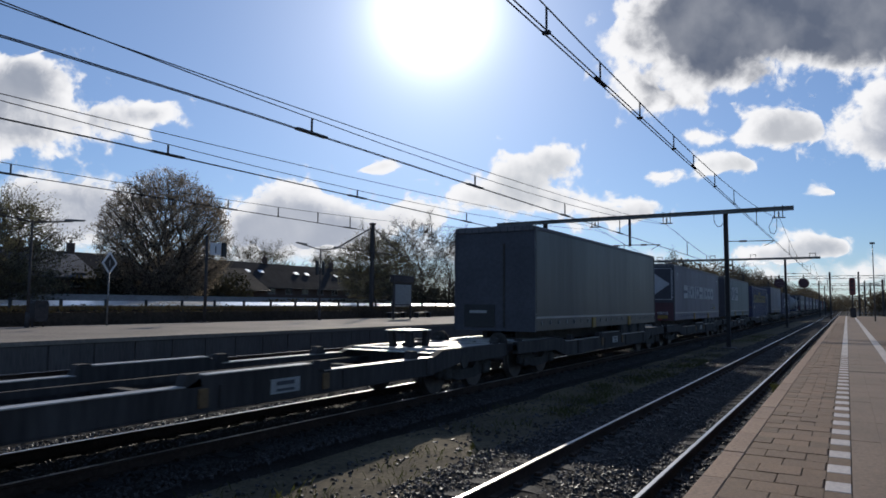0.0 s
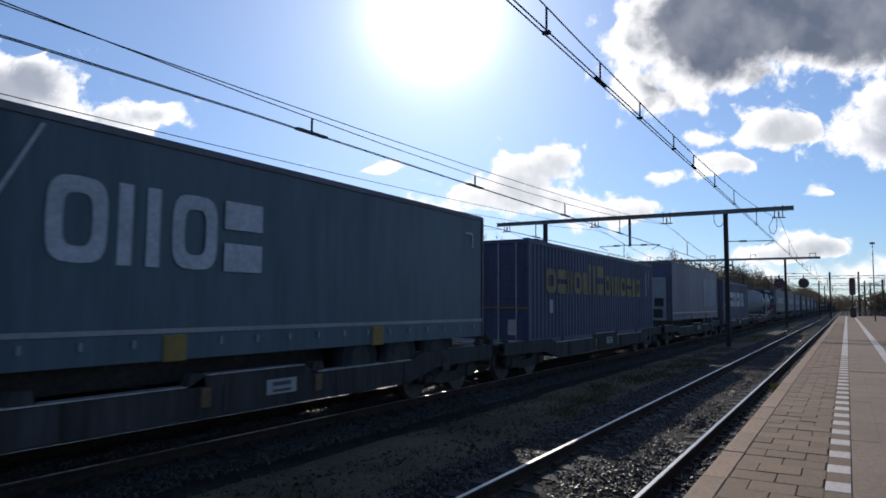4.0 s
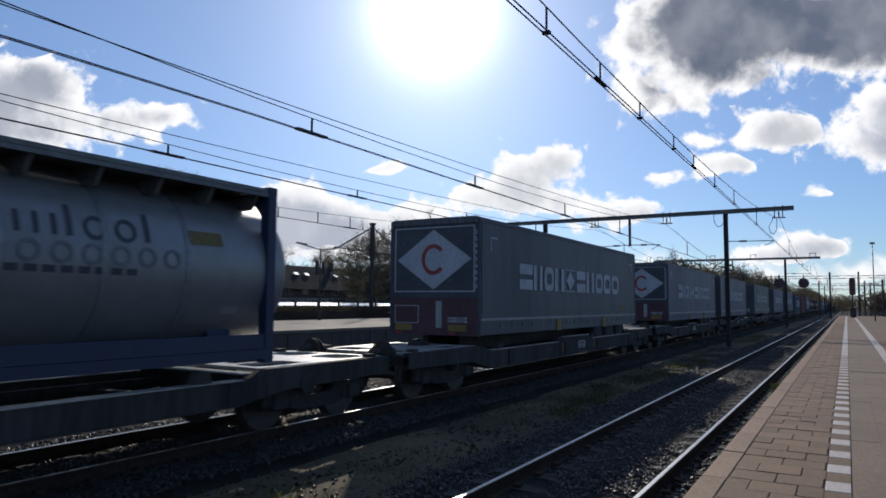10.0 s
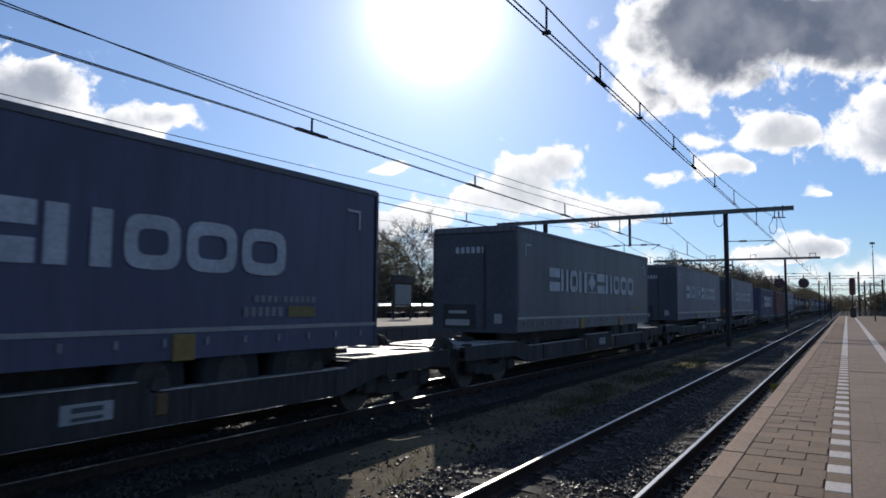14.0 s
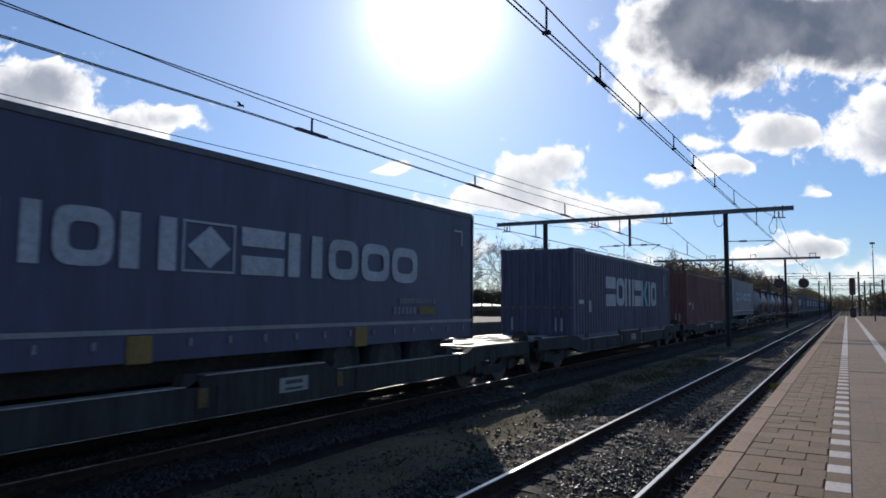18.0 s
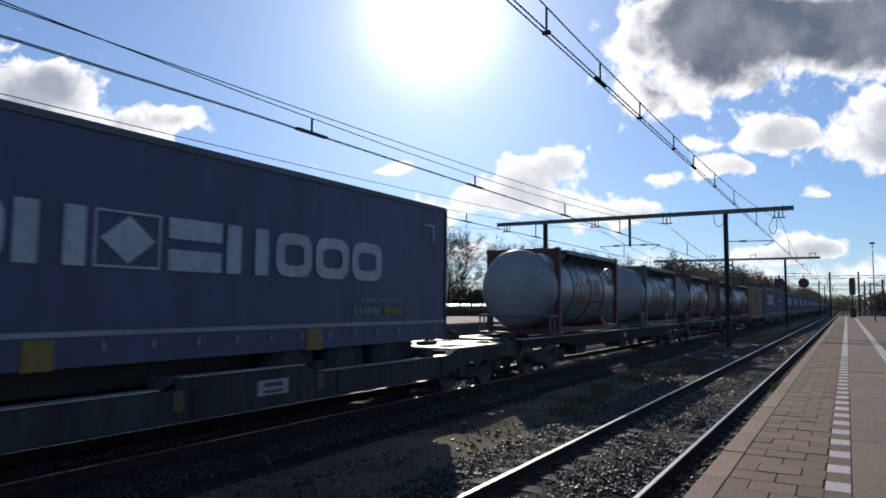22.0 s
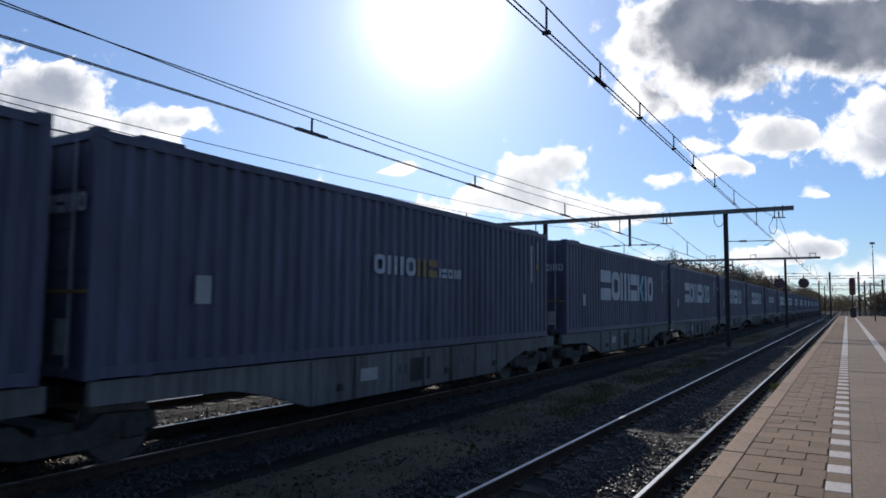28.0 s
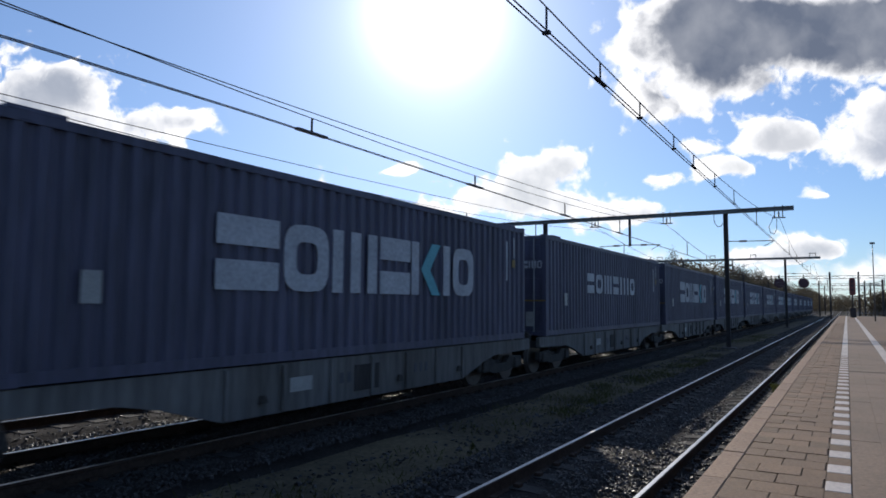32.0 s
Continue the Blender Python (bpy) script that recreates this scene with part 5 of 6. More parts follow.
# loads, front to back
trailer(24.17, M_TDARK, "slate grey curtain-sided semi-trailer with dark end doors", "plain", "none", 2, zt=4.19)
NAVY = "navy curtain-sided semi-trailer with white side marks"
trailer(41.85, M_TBLUE, NAVY + " and end diamond", "diamond", "cargo", 3)
trailer(58.1, M_TGREEN, "petrol curtain-sided semi-trailer with a white cross emblem", "numbers", "cross", 4)
container(74.4, 13.6, M_CBLUE2, "royal blue corrugated container with faded yellow print", "yellow")
trailer(91.9, M_TBLUE, "navy curtain-sided semi-trailer with a white front wall", "white", "patch", 5, zt=4.19)
SAM = "dark blue corrugated container with large faded white print"
container(108.1, 13.7, M_CBLUE, SAM, "logo", ends=False)
tank(132.6, M_TFRAMEBLUE, M_TANK, "pale grey tank container in a blue frame with dark print", "blue", 1.3, .5)
trailer(149.0, M_TGREY, NAVY + " and end diamond", "diamond", "cargo", 6)
trailer(168.6, M_TBLUE, NAVY + " and end diamond", "diamond", "cargo", 7)
trailer(184.4, M_TBLUE, NAVY + " and dark end wall", "numbers", "cargo", 8)
trailer(204.1, M_TGREY, NAVY + " and dark end wall", "numbers", "cargo", 10)
trailer(223.6, M_TBLUE, NAVY + " and dark end wall", "numbers", "cargo", 11)
trailer(242.5, M_TBLUE, NAVY + " and orange end plate", "numbers", "cargo", 12)
container(262.72, 13.45, M_CBLUE, SAM, "logo", ends=False)
container(280.35, 13.4, M_CRED, "oxide red corrugated container with white labels", "plain", ends=False)
trailer(297.28, M_TBLUE, NAVY + " and dark end wall", "numbers", "cargo", 13)
for s_, fr_ in ((313.9, M_TFRAMERED), (324.2, M_TFRAMEPALE), (333.75, M_TFRAMERED)):
    tank(s_, fr_, M_TANK, "pale tank container in a steel frame with red print")
tank(344.0, M_TFRAMERED, M_TANKBEIGE, "beige tank container with an orange band", "band", -.08)
tank(353.25, M_TFRAMERED, M_TANK, "pale tank container on low red-brown struts with dull red print", "beam", 1.1)
ribbed_box(363.2, 9.2)
SPOTS = (376.2, 390.4, 405.7, 420.1, 435.1, 449.8, 465.0, 479.9)
for i, s_ in enumerate(SPOTS):
    container(s_, 13.7, M_CBLUE, SAM if i != 1 else "dark blue corrugated container with small orange print", "small" if i == 1 else "caps" if i == 6 else "logo", hb=1.07)
for i in range(10):
    container(494.6 + i * 14.8, 13.7, M_CBLUE, SAM, "logo", hb=1.07)

# ---- far platform's furniture ----
def lamp_post(x, y, h, heads=2, arm=1.9):
    t = thing("platform_lamp", "slender dark platform lamp post with flat arms", "lamp post", "platform lamps", at=pose(x, y, PZ))
    part("pole", tubem((0, 0, 0), (0, 0, h), .075, 10, .05), M_MAST, t)
    part("base_sleeve", tubem((0, 0, 0), (0, 0, .7), .1, 10), M_MAST, t)
    for o in ((-1, 1) if heads == 2 else (1,)):
        a = part("arm", tubem((0, 0, h - .1), (0, o * arm, h + .15), .045, 6), M_MAST, t)
        part("lamp_head", prism([(o * (arm - .35), h + .1), (o * (arm + .55), h + .2), (o * (arm + .55), h + .26), (o * (arm - .35), h + .22)], "x", -.14, .14), M_LAMPHEAD, a, "flat grey lamp head")
    return t


lamp_post(-32.3, 17.15, 4.95)
lamp_post(-32.2, 37.1, 5.1)
p = thing("platform_loudspeaker_cluster", "dark loudspeaker cluster on the lamp post", "loudspeaker", at=pose(-32.2, 37.1, PZ + 3.2))
for o in (-1, 1):
    part("horn", boxm(-.1, .1, o * .34 - .1, o * .34 + .1, 0, 1.0, .03), M_BLACK, p)
part("bracket", boxm(-.05, .05, -.3, .3, .4, .5), M_BLACK, p)

sg = thing("diamond_sign", "diamond-shaped rail sign with pale edge on a thin pole", "sign", at=pose(-31.9, 20.8, PZ))
part("pole", tubem((0, 0, 0), (0, 0, 2.8), .04, 8), M_STEEL, sg)
bd = part("board", prism([(-.42, 3.15), (0, 2.56), (.42, 3.15), (0, 3.74)], "x", -.02, .02), M_SIGNWHITE, sg, "white-edged blue diamond board")
part("inner_field", prism([(-.31, 3.15), (0, 2.72), (.31, 3.15), (0, 3.58)], "x", .021, .03), M_MAST, bd)
part("inner_bar", boxm(.031, .036, -.03, .03, 2.98, 3.3), M_PLATE, bd)

ps = thing("sign_post", "tall dark post with a pale square sign", "sign", at=pose(-33.0, 27.75, PZ))
part("pole", tubem((0, 0, 0), (0, 0, 5.2), .09, 10), M_MAST, ps)
bd = part("board", boxm(-.03, .03, .22, 1.08, 4.08, 4.82, .01), M_SIGNWHITE, ps, "white square sign with a dark mark")
part("arrow_bar", boxm(.031, .036, .6, .68, 4.2, 4.62), M_BLACK, bd)
part("dark_side_box", boxm(-.12, .12, 1.1, 1.42, 4.0, 4.86, .02), M_BLACK, ps)
part("base_plate", boxm(-.3, .3, -.3, .3, 0, .06, .01), M_CONC, ps)

ib = thing("information_board", "glazed timetable board on two legs", "information board", at=pose(-30.5, 45.05, PZ))
part("frame", boxm(-.08, .08, -1.25, 1.25, 1.05, 2.85, .03), M_MAST, ib)
part("poster", boxm(.081, .09, -1.12, 1.12, 1.15, 2.72), M_SCREEN, ib, "pale timetable sheet")
part("header_box", boxm(-.2, .2, -1.45, 1.45, 2.86, 3.45, .03), M_MAST, ib, "dark header box")
for y in (-1.2, 1.2):
    part("leg", boxm(-.06, .06, y - .06, y + .06, 0, 1.05), M_MAST, ib)


def bench(x, y):
    b = thing("platform_bench", "low slatted metal platform bench", "bench", "platform benches", at=pose(x, y, PZ))
    for i in range(4):
        part("slat", boxm(-.25 + i * .13, -.15 + i * .13, -1.2, 1.2, .43, .46, .006), M_STEEL, b)
    for yy in (-1.0, 1.0):
        part("leg", boxm(-.2, .2, yy - .04, yy + .04, 0, .42), M_BLACK, b)
    return b


bench(-33.2, 48.2)
bench(-32.6, 51.4)
bin_ = thing("litter_bin", "rounded grey litter bin on two legs", "litter bin", at=pose(-32.6, 17.8, PZ))
part("body", prism([(-.3, .4), (-.25, .26), (.25, .26), (.3, .4), (.33, 1.1), (.26, 1.24), (-.26, 1.24), (-.33, 1.1)], "x", -.28, .28), M_MAST, bin_)
for yy in (-.25, .25):
    part("leg", boxm(-.04, .04, yy - .03, yy + .03, 0, .3), M_MAST, bin_)
part("lid_opening", boxm(.281, .286, -.18, .18, .92, 1.06), M_BLACK, bin_)

# mast with cross-arms and stays behind the far platform
mt = thing("catenary_mast", "dark steel mast with short arms and slanting stays", "catenary mast", at=pose(-34.4, 46.2, 0))
part("post", boxm(-.14, .14, -.14, .14, -.4, 8.6), M_MAST, mt)
part("cap", boxm(-.2, .2, -.2, .2, 8.6, 8.75), M_MAST, mt)
part("stay", tubem((0, 0, 8.4), (0, -4.6, 6.3), .06, 6), M_MAST, mt)
part("stay", tubem((0, 0, 8.4), (0, 4.6, 6.3), .06, 6), M_MAST, mt)
part("arm", tubem((0, -5.0, 6.35), (0, 6, 6.25), .05, 6), M_MAST, mt)

# railing with posts every 2.5 m and a hedge before it
rl = thing("railing", "dark posts with rails along the far platform's back", "fence", at=pose(-35.0, 0, 0))
po = mesh_of("post", boxm(-.06, .06, -.07, .07, GROUND_Z, 2.08, .015), M_BLACK)
for i in range(-6, 26):
    o = part("post", po, None, rl)
    o.location = (0, 20.23 + 2.49 * (i), 0)
for z in (1.0, 1.45):
    part("rail", boxm(-.03, .03, 4, 84, z, z + .07), M_BLACK, rl)


def clump(r, c, rx, rz):
    """A point in a rounded bushy mass round c, standing on the ground."""
    d = Vector((r.gauss(0, 1), r.gauss(0, 1), r.gauss(0, 1))).normalized() * r.random() ** .4
    return Vector((c[0] + d.x * rx, c[1] + d.y * rx, max(.1, rz * .8 + d.z * rz)))


def leaves(count, place, size, seed, material, name):
    """Many small leaf quads; place(rng) gives a point."""
    rng = random.Random(seed)
    v, f = [], []
    for _ in range(count):
        c = place(rng)
        a = Vector((rng.gauss(0, 1), rng.gauss(0, 1), rng.gauss(0, 1))).normalized()
        b = a.orthogonal().normalized()
        sz = size * rng.uniform(.5, 1.3)
        k = len(v)
        v += [c + a * sz, c + b * sz * .55, c - a * sz, c - b * sz * .55]
        f.append((k, k + 1, k + 2, k + 3))
    return raw(name, [tuple(x) for x in v], f, material)


hd = thing("hedge", "dark brown clipped hedge along the far platform", "hedge", at=pose(-34.3, 0, 0))
part("hedge_core", boxm(-.3, .3, -10, 80, -.4, 1.38), M_HEDGE, hd)
part("hedge_leaves", leaves(14000, lambda r: Vector((r.uniform(-.1, .45), r.uniform(4, 75), 1.60 + r.gauss(0, .07) if r.random() < .5 else r.uniform(.6, 1.5))), .07, 3, M_HEDGE, "hedge_leaves"), None, hd)

# long low shed roof behind the hedge
sh = thing("bicycle_shed", "long low shed with a shiny sheet-metal roof", "shed", at=pose(-36.2, 0, 0))
part("roof", prism([(0, 1.70), (0, 1.76), (-2.8, 1.99), (-2.8, 1.91)], "y", -5, 78), M_SHEDROOF, sh, "bright reflecting sheet-metal roof")
part("rear_wall", boxm(-2.7, -2.5, -5, 78, GROUND_Z, 1.90), M_BRICK, sh)
for i in range(14):
    part("roof_post", boxm(-.3, -.2, -4 + i * 6, -3.9 + i * 6, GROUND_Z, 1.72), M_MAST, sh)
wl_ = thing("garden_wall", "low grey wall along the street", "wall", at=pose(-47.5, 0, 0))
part("wall_body", boxm(-.15, .15, -10, 130, GROUND_Z, 2.35), M_PALEWALL, wl_)
part("wall_cap", boxm(-.22, .22, -10, 130, 2.35, 2.45), M_PALEWALL, wl_)


# ---- trees ----
def tree(x, y, h, rx, rz, trunk, seed, leaf, nleaf, lsize, label, base=.2, limbs=30, subs=6, twigs=5, z=GROUND_Z, up=.35, fill=0, even=False):
    """A leader with limbs reaching to an uneven crown, side branches and twigs, small leaves round the twigs."""
    rng = random.Random(seed)
    t = thing("tree", label, "tree", "trees by the station", at=pose(x, y, z))
    cz = h - rz
    tips = []
    tb, lb = bmesh.new(), ([], [])

    def stick(p, q, r, r2, n):
        d = (q - p).normalized()
        a = d.orthogonal().normalized()
        b = d.cross(a)
        k = len(lb[0])
        for c, rr in ((p, r), (q, r2)):
            for i in range(n):
                an = 2 * math.pi * i / n
                lb[0].append(tuple(c + (a * math.cos(an) + b * math.sin(an)) * rr))
        for i in range(n):
            j = (i + 1) % n
            lb[1].append((k + i, k + j, k + n + j, k + n + i))

    def limb(p, q, r, n, lift, m=4):
        """A bent branch; gives its points."""
        pts = [p]
        for i in range(1, m + 1):
            f = i / m
            c = p.lerp(q, f) + Vector((rng.gauss(0, .05), rng.gauss(0, .05), 0)) * (q - p).length - Vector((0, 0, lift * f * (1 - f) * (q - p).length))
            pts.append(c)
        for i in range(m):
            stick(pts[i], pts[i + 1], r * (1 - .72 * i / m), r * (1 - .72 * (i + 1) / m), n)
        return pts

    lead = [Vector((0, 0, 0))]
    for i in range(8):
        lead.append(Vector((rng.gauss(0, .02 * h * (i > 1)), rng.gauss(0, .02 * h * (i > 1)), h * .66 * (i + 1) / 8)))
    for i in range(8):
        tube(tb, lead[i], lead[i + 1], trunk * (1.25 if i == 0 else 1 - .1 * i), 9, trunk * (1 - .1 * (i + 1)), cap=False)
    tips.append(lead[-1])
    lump = [rng.uniform(.94, 1.03) if even else rng.uniform(.82, 1.06) for _ in range(12)]
    for k in range(limbs):
        az = k * 2.39996 + rng.uniform(-.3, .3)
        el = math.asin(max(-.95, min(.99, -.75 + 1.7 * (k + .5) / limbs)))
        sc = lump[int((az % 6.283) / 6.283 * 12) % 12] * (rng.uniform(.86, .94) if even else rng.uniform(.82, 1.0))
        q = Vector((rx * math.cos(el) * math.cos(az) * sc, rx * math.cos(el) * math.sin(az) * sc, cz + rz * math.sin(el) * sc))
        f = min(.97, max(base, (q.z - up * math.hypot(q.x, q.y)) / (h * .66)))
        i = min(7, int(f * 8))
        p = lead[i].lerp(lead[i + 1], f * 8 - i)
        pts = limb(p, q, trunk * (.42 - .25 * f), 5, -.12)
        tips.append(q)
        ln = (q - p).length
        for j in range(subs):
            g = rng.uniform(.3, .98)
            m = min(3, int(g * 4))
            sp = pts[m].lerp(pts[m + 1], g * 4 - m)
            d = ((q - p).normalized() * .7 + Vector((rng.gauss(0, .8), rng.gauss(0, .8), rng.gauss(.15, .6)))).normalized()
            sl = ln * (rng.uniform(.08, .2) if even else rng.uniform(.22, .42))
            sq = sp + d * sl
            spts = limb(sp, sq, max(.02, trunk * .09), 3, -.05, 3)
            tips.append(sq)
            for w in range(twigs):
                g2 = rng.uniform(.25, 1)
                m2 = min(2, int(g2 * 3))
                tp = spts[m2].lerp(spts[m2 + 1], g2 * 3 - m2)
                tq = tp + (d * .6 + Vector((rng.gauss(0, .6), rng.gauss(0, .6), rng.gauss(.3, .4)))).normalized() * rng.uniform(.3, .75) * (.35 + (.03 if even else .09) * h)
                stick(tp, tq, .018, .008, 3)
                tips += [tq, tp.lerp(tq, .5)]
    for k in range(fill):
        d = Vector((rng.gauss(0, 1), rng.gauss(0, 1), rng.gauss(0, 1))).normalized()
        g = rng.random() ** (.22 if even else .4) * (.94 if even else 1.0) * lump[int((math.atan2(d.y, d.x) % 6.283) / 6.283 * 12) % 12]
        tp = Vector((d.x * rx, d.y * rx, d.z * rz)) * g + Vector((0, 0, cz))
        if tp.z < h * base:
            continue
        tq = tp + (d + Vector((rng.gauss(0, .5), rng.gauss(0, .5), .45))).normalized() * (rng.uniform(.22, .5) if even else rng.uniform(.4, .9))
        stick(tp, tq, .02, .008, 3)
        tips += [tq, tp.lerp(tq, .5), tp]
    part("trunk", tb, M_BARK, t)
    part("branch_work", raw("branch_work", lb[0], lb[1], M_BARK), None, t)
    if nleaf:
        sd = .05 + lsize * 1.6

        def place(r):
            return r.choice(tips) + Vector((r.gauss(0, sd), r.gauss(0, sd), r.gauss(0, sd)))

        part("crown", leaves(nleaf, place, lsize, seed + 1, leaf, "crown"), None, t)
    return t


tree(-50, 37.6, 13.9, 5.75, 6.2, .36, 21, M_LEAF_A, 70000, .064, "large rounded tree just coming into leaf", base=.14, limbs=90, subs=10, twigs=5, fill=5200, up=1.5, even=True)
tree(-45, 22.0, 9.6, 4.0, 4.4, .2, 22, M_LEAF_B, 20000, .065, "young tree with thin green spring leaves", base=.2, limbs=40, subs=8, twigs=6, fill=900)
tree(-44, 16.2, 8.8, 3.8, 4.0, .2, 23, M_LEAF_B, 20000, .065, "bushy tree with thin green spring leaves", base=.15, limbs=40, subs=8, twigs=6, fill=900)
bare = tree(-50, 78, 15.2, 4.2, 6.6, .22, 31, M_LEAF_C, 2500, .09, "bare slender tree with upright twigs", base=.2, limbs=30, subs=8, twigs=7, up=1.1)
for i, (x, y, s, r) in enumerate(((-50, 86, .93, 40), (-49, 71, .8, 130), (-52, 94, .98, 200), (-50, 104, .92, 300), (-51, 115, .95, 20), (-48, 128, .9, 80), (-50, 142, .98, 150), (-49, 158, .9, 260))):
    copy_thing(bare, pose(x, y, GROUND_Z, 0, 0, r) @ Matrix.Diagonal((s, s, s, 1)))
tree(-44.5, 60, 10.9, 4.6, 4.8, .22, 35, M_LEAF_B, 20000, .07, "round tree with pale green young leaves", base=.15, limbs=42, subs=8, twigs=6, fill=900)
leafy = tree(-47, 112, 13.2, 5.2, 5.8, .3, 37, M_LEAF_B, 8000, .085, "spreading tree with young leaves", base=.15, limbs=36, subs=8, twigs=6, fill=300, up=.9)
for i, (x, y, s, r) in enumerate(((-46, 134, 1.0, 70), (-44, 152, 1.05, 190), (-42, 176, 1.05, 20), (-40, 200, 1.0, 300), (-38, 226, 1.1, 120), (-37, 255, 1.0, 10), (-35, 290, 1.1, 60), (-44, 67, .62, 33), (-95, 88, 1.08, 60), (-92, 108, 1.05, 160), (-90, 125, 1.0, 210), (-96, 76, 1.0, 80), (-98, 98, 1.1, 10), (-97, 117, 1.1, 250))):
    copy_thing(leafy, pose(x, y, GROUND_Z, 0, 0, r) @ Matrix.Diagonal((s, s, s, 1)))
poplar = tree(-31.8, 150, 14.6, 1.5, 6.9, .2, 41, M_LEAF_C, 1500, .14, "narrow upright poplar, nearly bare", base=.1, limbs=30, subs=5, twigs=4, up=2.5)
copy_thing(poplar, pose(-24.8, 200, GROUND_Z, 0, 0, 90))
copy_thing(poplar, pose(-33.5, 153, GROUND_Z, 0, 0, 40))

shrub_spots = [(-40 + random.uniform(-2, 2), 84 + i * 4.0) for i in range(40)]
sb = thing("shrub_belt", "tangled shrubs and brambles along the railway", "shrubs", kind="stuff")
part("shrub_leaves", leaves(16000, lambda r: (lambda c: Vector((c[0] + r.gauss(0, 1.4), c[1] + r.gauss(0, 1.8), abs(r.gauss(0, 1.6)))))(r.choice(shrub_spots)), .2, 8, M_LEAF_C, "shrub_leaves"), None, sb)
far_spots = [(-30 + 34 * random.random(), 330 + 60 * random.random()) for _ in range(40)] + [(10 + 50 * random.random(), 240 + 60 * random.random()) for _ in range(40)] + [(2.5 + 9 * random.random(), 182 + 9 * random.random()) for _ in range(9)]
low_spots = [(-44 + random.uniform(-2.5, 1.5), 66 + i * .9 + random.uniform(-1, 1), 2.3) for i in range(45)] + [(-46 + random.uniform(-2, 1.5), 46 + i * 1.2, 1.3) for i in range(16)] + [(-54 + random.uniform(-1.5, 2), 33.5 + i * .42, 2.9) for i in range(36)] + [(-49 + random.uniform(-2, 2), 12 + i * .8, 2.5) for i in range(20)]
sb2 = thing("undergrowth", "dark undergrowth and shrubs below the trees", "shrubs", kind="stuff")
part("undergrowth_leaves", leaves(52000, lambda r: (lambda c: clump(r, c, 1.7, c[2]))(r.choice(low_spots)), .17, 18, M_UNDER, "undergrowth_leaves"), None, sb2)
hill_spots = [(-38 + random.uniform(-7, 5), 165 + i * 5.0, random.uniform(.85, 1.15) * (1 if i < 20 else 1.35)) for i in range(75)] + [(-27 + random.uniform(-4, 3), 520 + i * 9.0, random.uniform(1.1, 1.5)) for i in range(40)]
hw = thing("wooded_bank", "dim brown wooded bank beyond the passing train", "trees", kind="stuff")
part("bank_leaves", leaves(120000, lambda r: (lambda c: clump(r, c, 6.0, 7.2 * c[2]))(r.choice(hill_spots)), .4, 29, M_LEAF_C, "bank_leaves"), None, hw)
fw = thing("far_wood", "distant low belt of trees beyond the station", "trees", kind="stuff")
part("far_leaves", leaves(38000, lambda r: (lambda c: clump(r, c, 2.6, 3.2) if c[1] < 200 else clump(r, c, 5.0, 4.2))(r.choice(far_spots)), .26, 9, M_LEAF_C, "far_leaves"), None, fw)
back_spots = [(-120 + random.uniform(-10, 10), 60 + i * 6 + random.uniform(-3, 3), random.uniform(.7, 1.25)) for i in range(60)]
bw = thing("background_trees", "line of hazy brown trees behind the houses", "trees", kind="stuff")
part("twig_leaves", leaves(40000, lambda r: (lambda c: clump(r, c, 4.2, 6.2 * c[2]))(r.choice(back_spots)), 0.2, 10, M_LEAF_C, "twig_leaves"), None, bw)


# ---- houses ----
SKYLIGHTS = (68.2, 70.8, 78.1, 80.5, 87.5, 90.3)


def window(parent, x, y, z, w, h):
    """A framed pane on a wall that faces +x."""
    wi = part("window", boxm(x - .02, x + .03, y, y + w, z, z + h), M_FRAMEW, parent, "white framed window")
    part("pane", boxm(x + .031, x + .036, y + .07, y + w / 2 - .03, z + .08, z + h - .08), M_GLASS, wi)
    part("pane", boxm(x + .031, x + .036, y + w / 2 + .03, y + w - .07, z + .08, z + h - .08), M_GLASS, wi)
    part("sill", boxm(x, x + .12, y - .05, y + w + .05, z - .06, z), M_FRAMEW, wi)


def house(x, y, w, d, eave, ridge, wall, roofm, label, wins=2, skylights=(), chim=()):
    """Eaves towards the railway: ridge along y."""
    t = thing("house", label, "house", "houses behind the station", at=pose(x, y, GROUND_Z))
    part("wall", prism([(0, 0), (0, eave), (-d / 2, ridge - .15), (-d, eave), (-d, 0)], "y", 0, w), wall, t)
    rf = part("roof", prism([(.45, eave - .2), (-d / 2, ridge), (-d - .45, eave - .2), (-d - .45, eave - .38), (-d / 2, ridge - .2), (.45, eave - .38)], "y", -.25, w + .25), roofm, t)
    part("gutter", tubem((.5, -.25, eave - .3), (.5, w + .25, eave - .3), .07, 8), M_MAST, rf)
    sl = math.atan2(ridge - eave + .2, d / 2 + .45)
    for yy, u in skylights:
        sk = boxm(-.3, .3, -.42, .42, 0, .09, .01)
        me = part("skylight", sk, M_SHEDROOF, rf, "glinting skylight")
        fr = (u - .45) / (-d / 2 - .45)
        me.matrix_basis = pose(u, yy, eave - .2 + (ridge - eave + .2) * fr + .02, 0, math.degrees(sl), 0)
    for yy in chim:
        c = part("chimney", boxm(-d / 2 - .3, -d / 2 + .3, yy - .3, yy + .3, ridge - .4, ridge + .9, .02), M_BRICK, rf)
        part("chimney_pot", tubem((-d / 2, yy, ridge + .9), (-d / 2, yy, ridge + 1.2), .12, 8), M_BRICK, c)
    for i in range(wins):
        yy = (i + .5) * w / wins - .7
        window(t, 0, yy, 1.0, 1.4, 1.4)
        if eave > 4.5:
            window(t, 0, yy, 3.6, 1.4, 1.2)
    return t


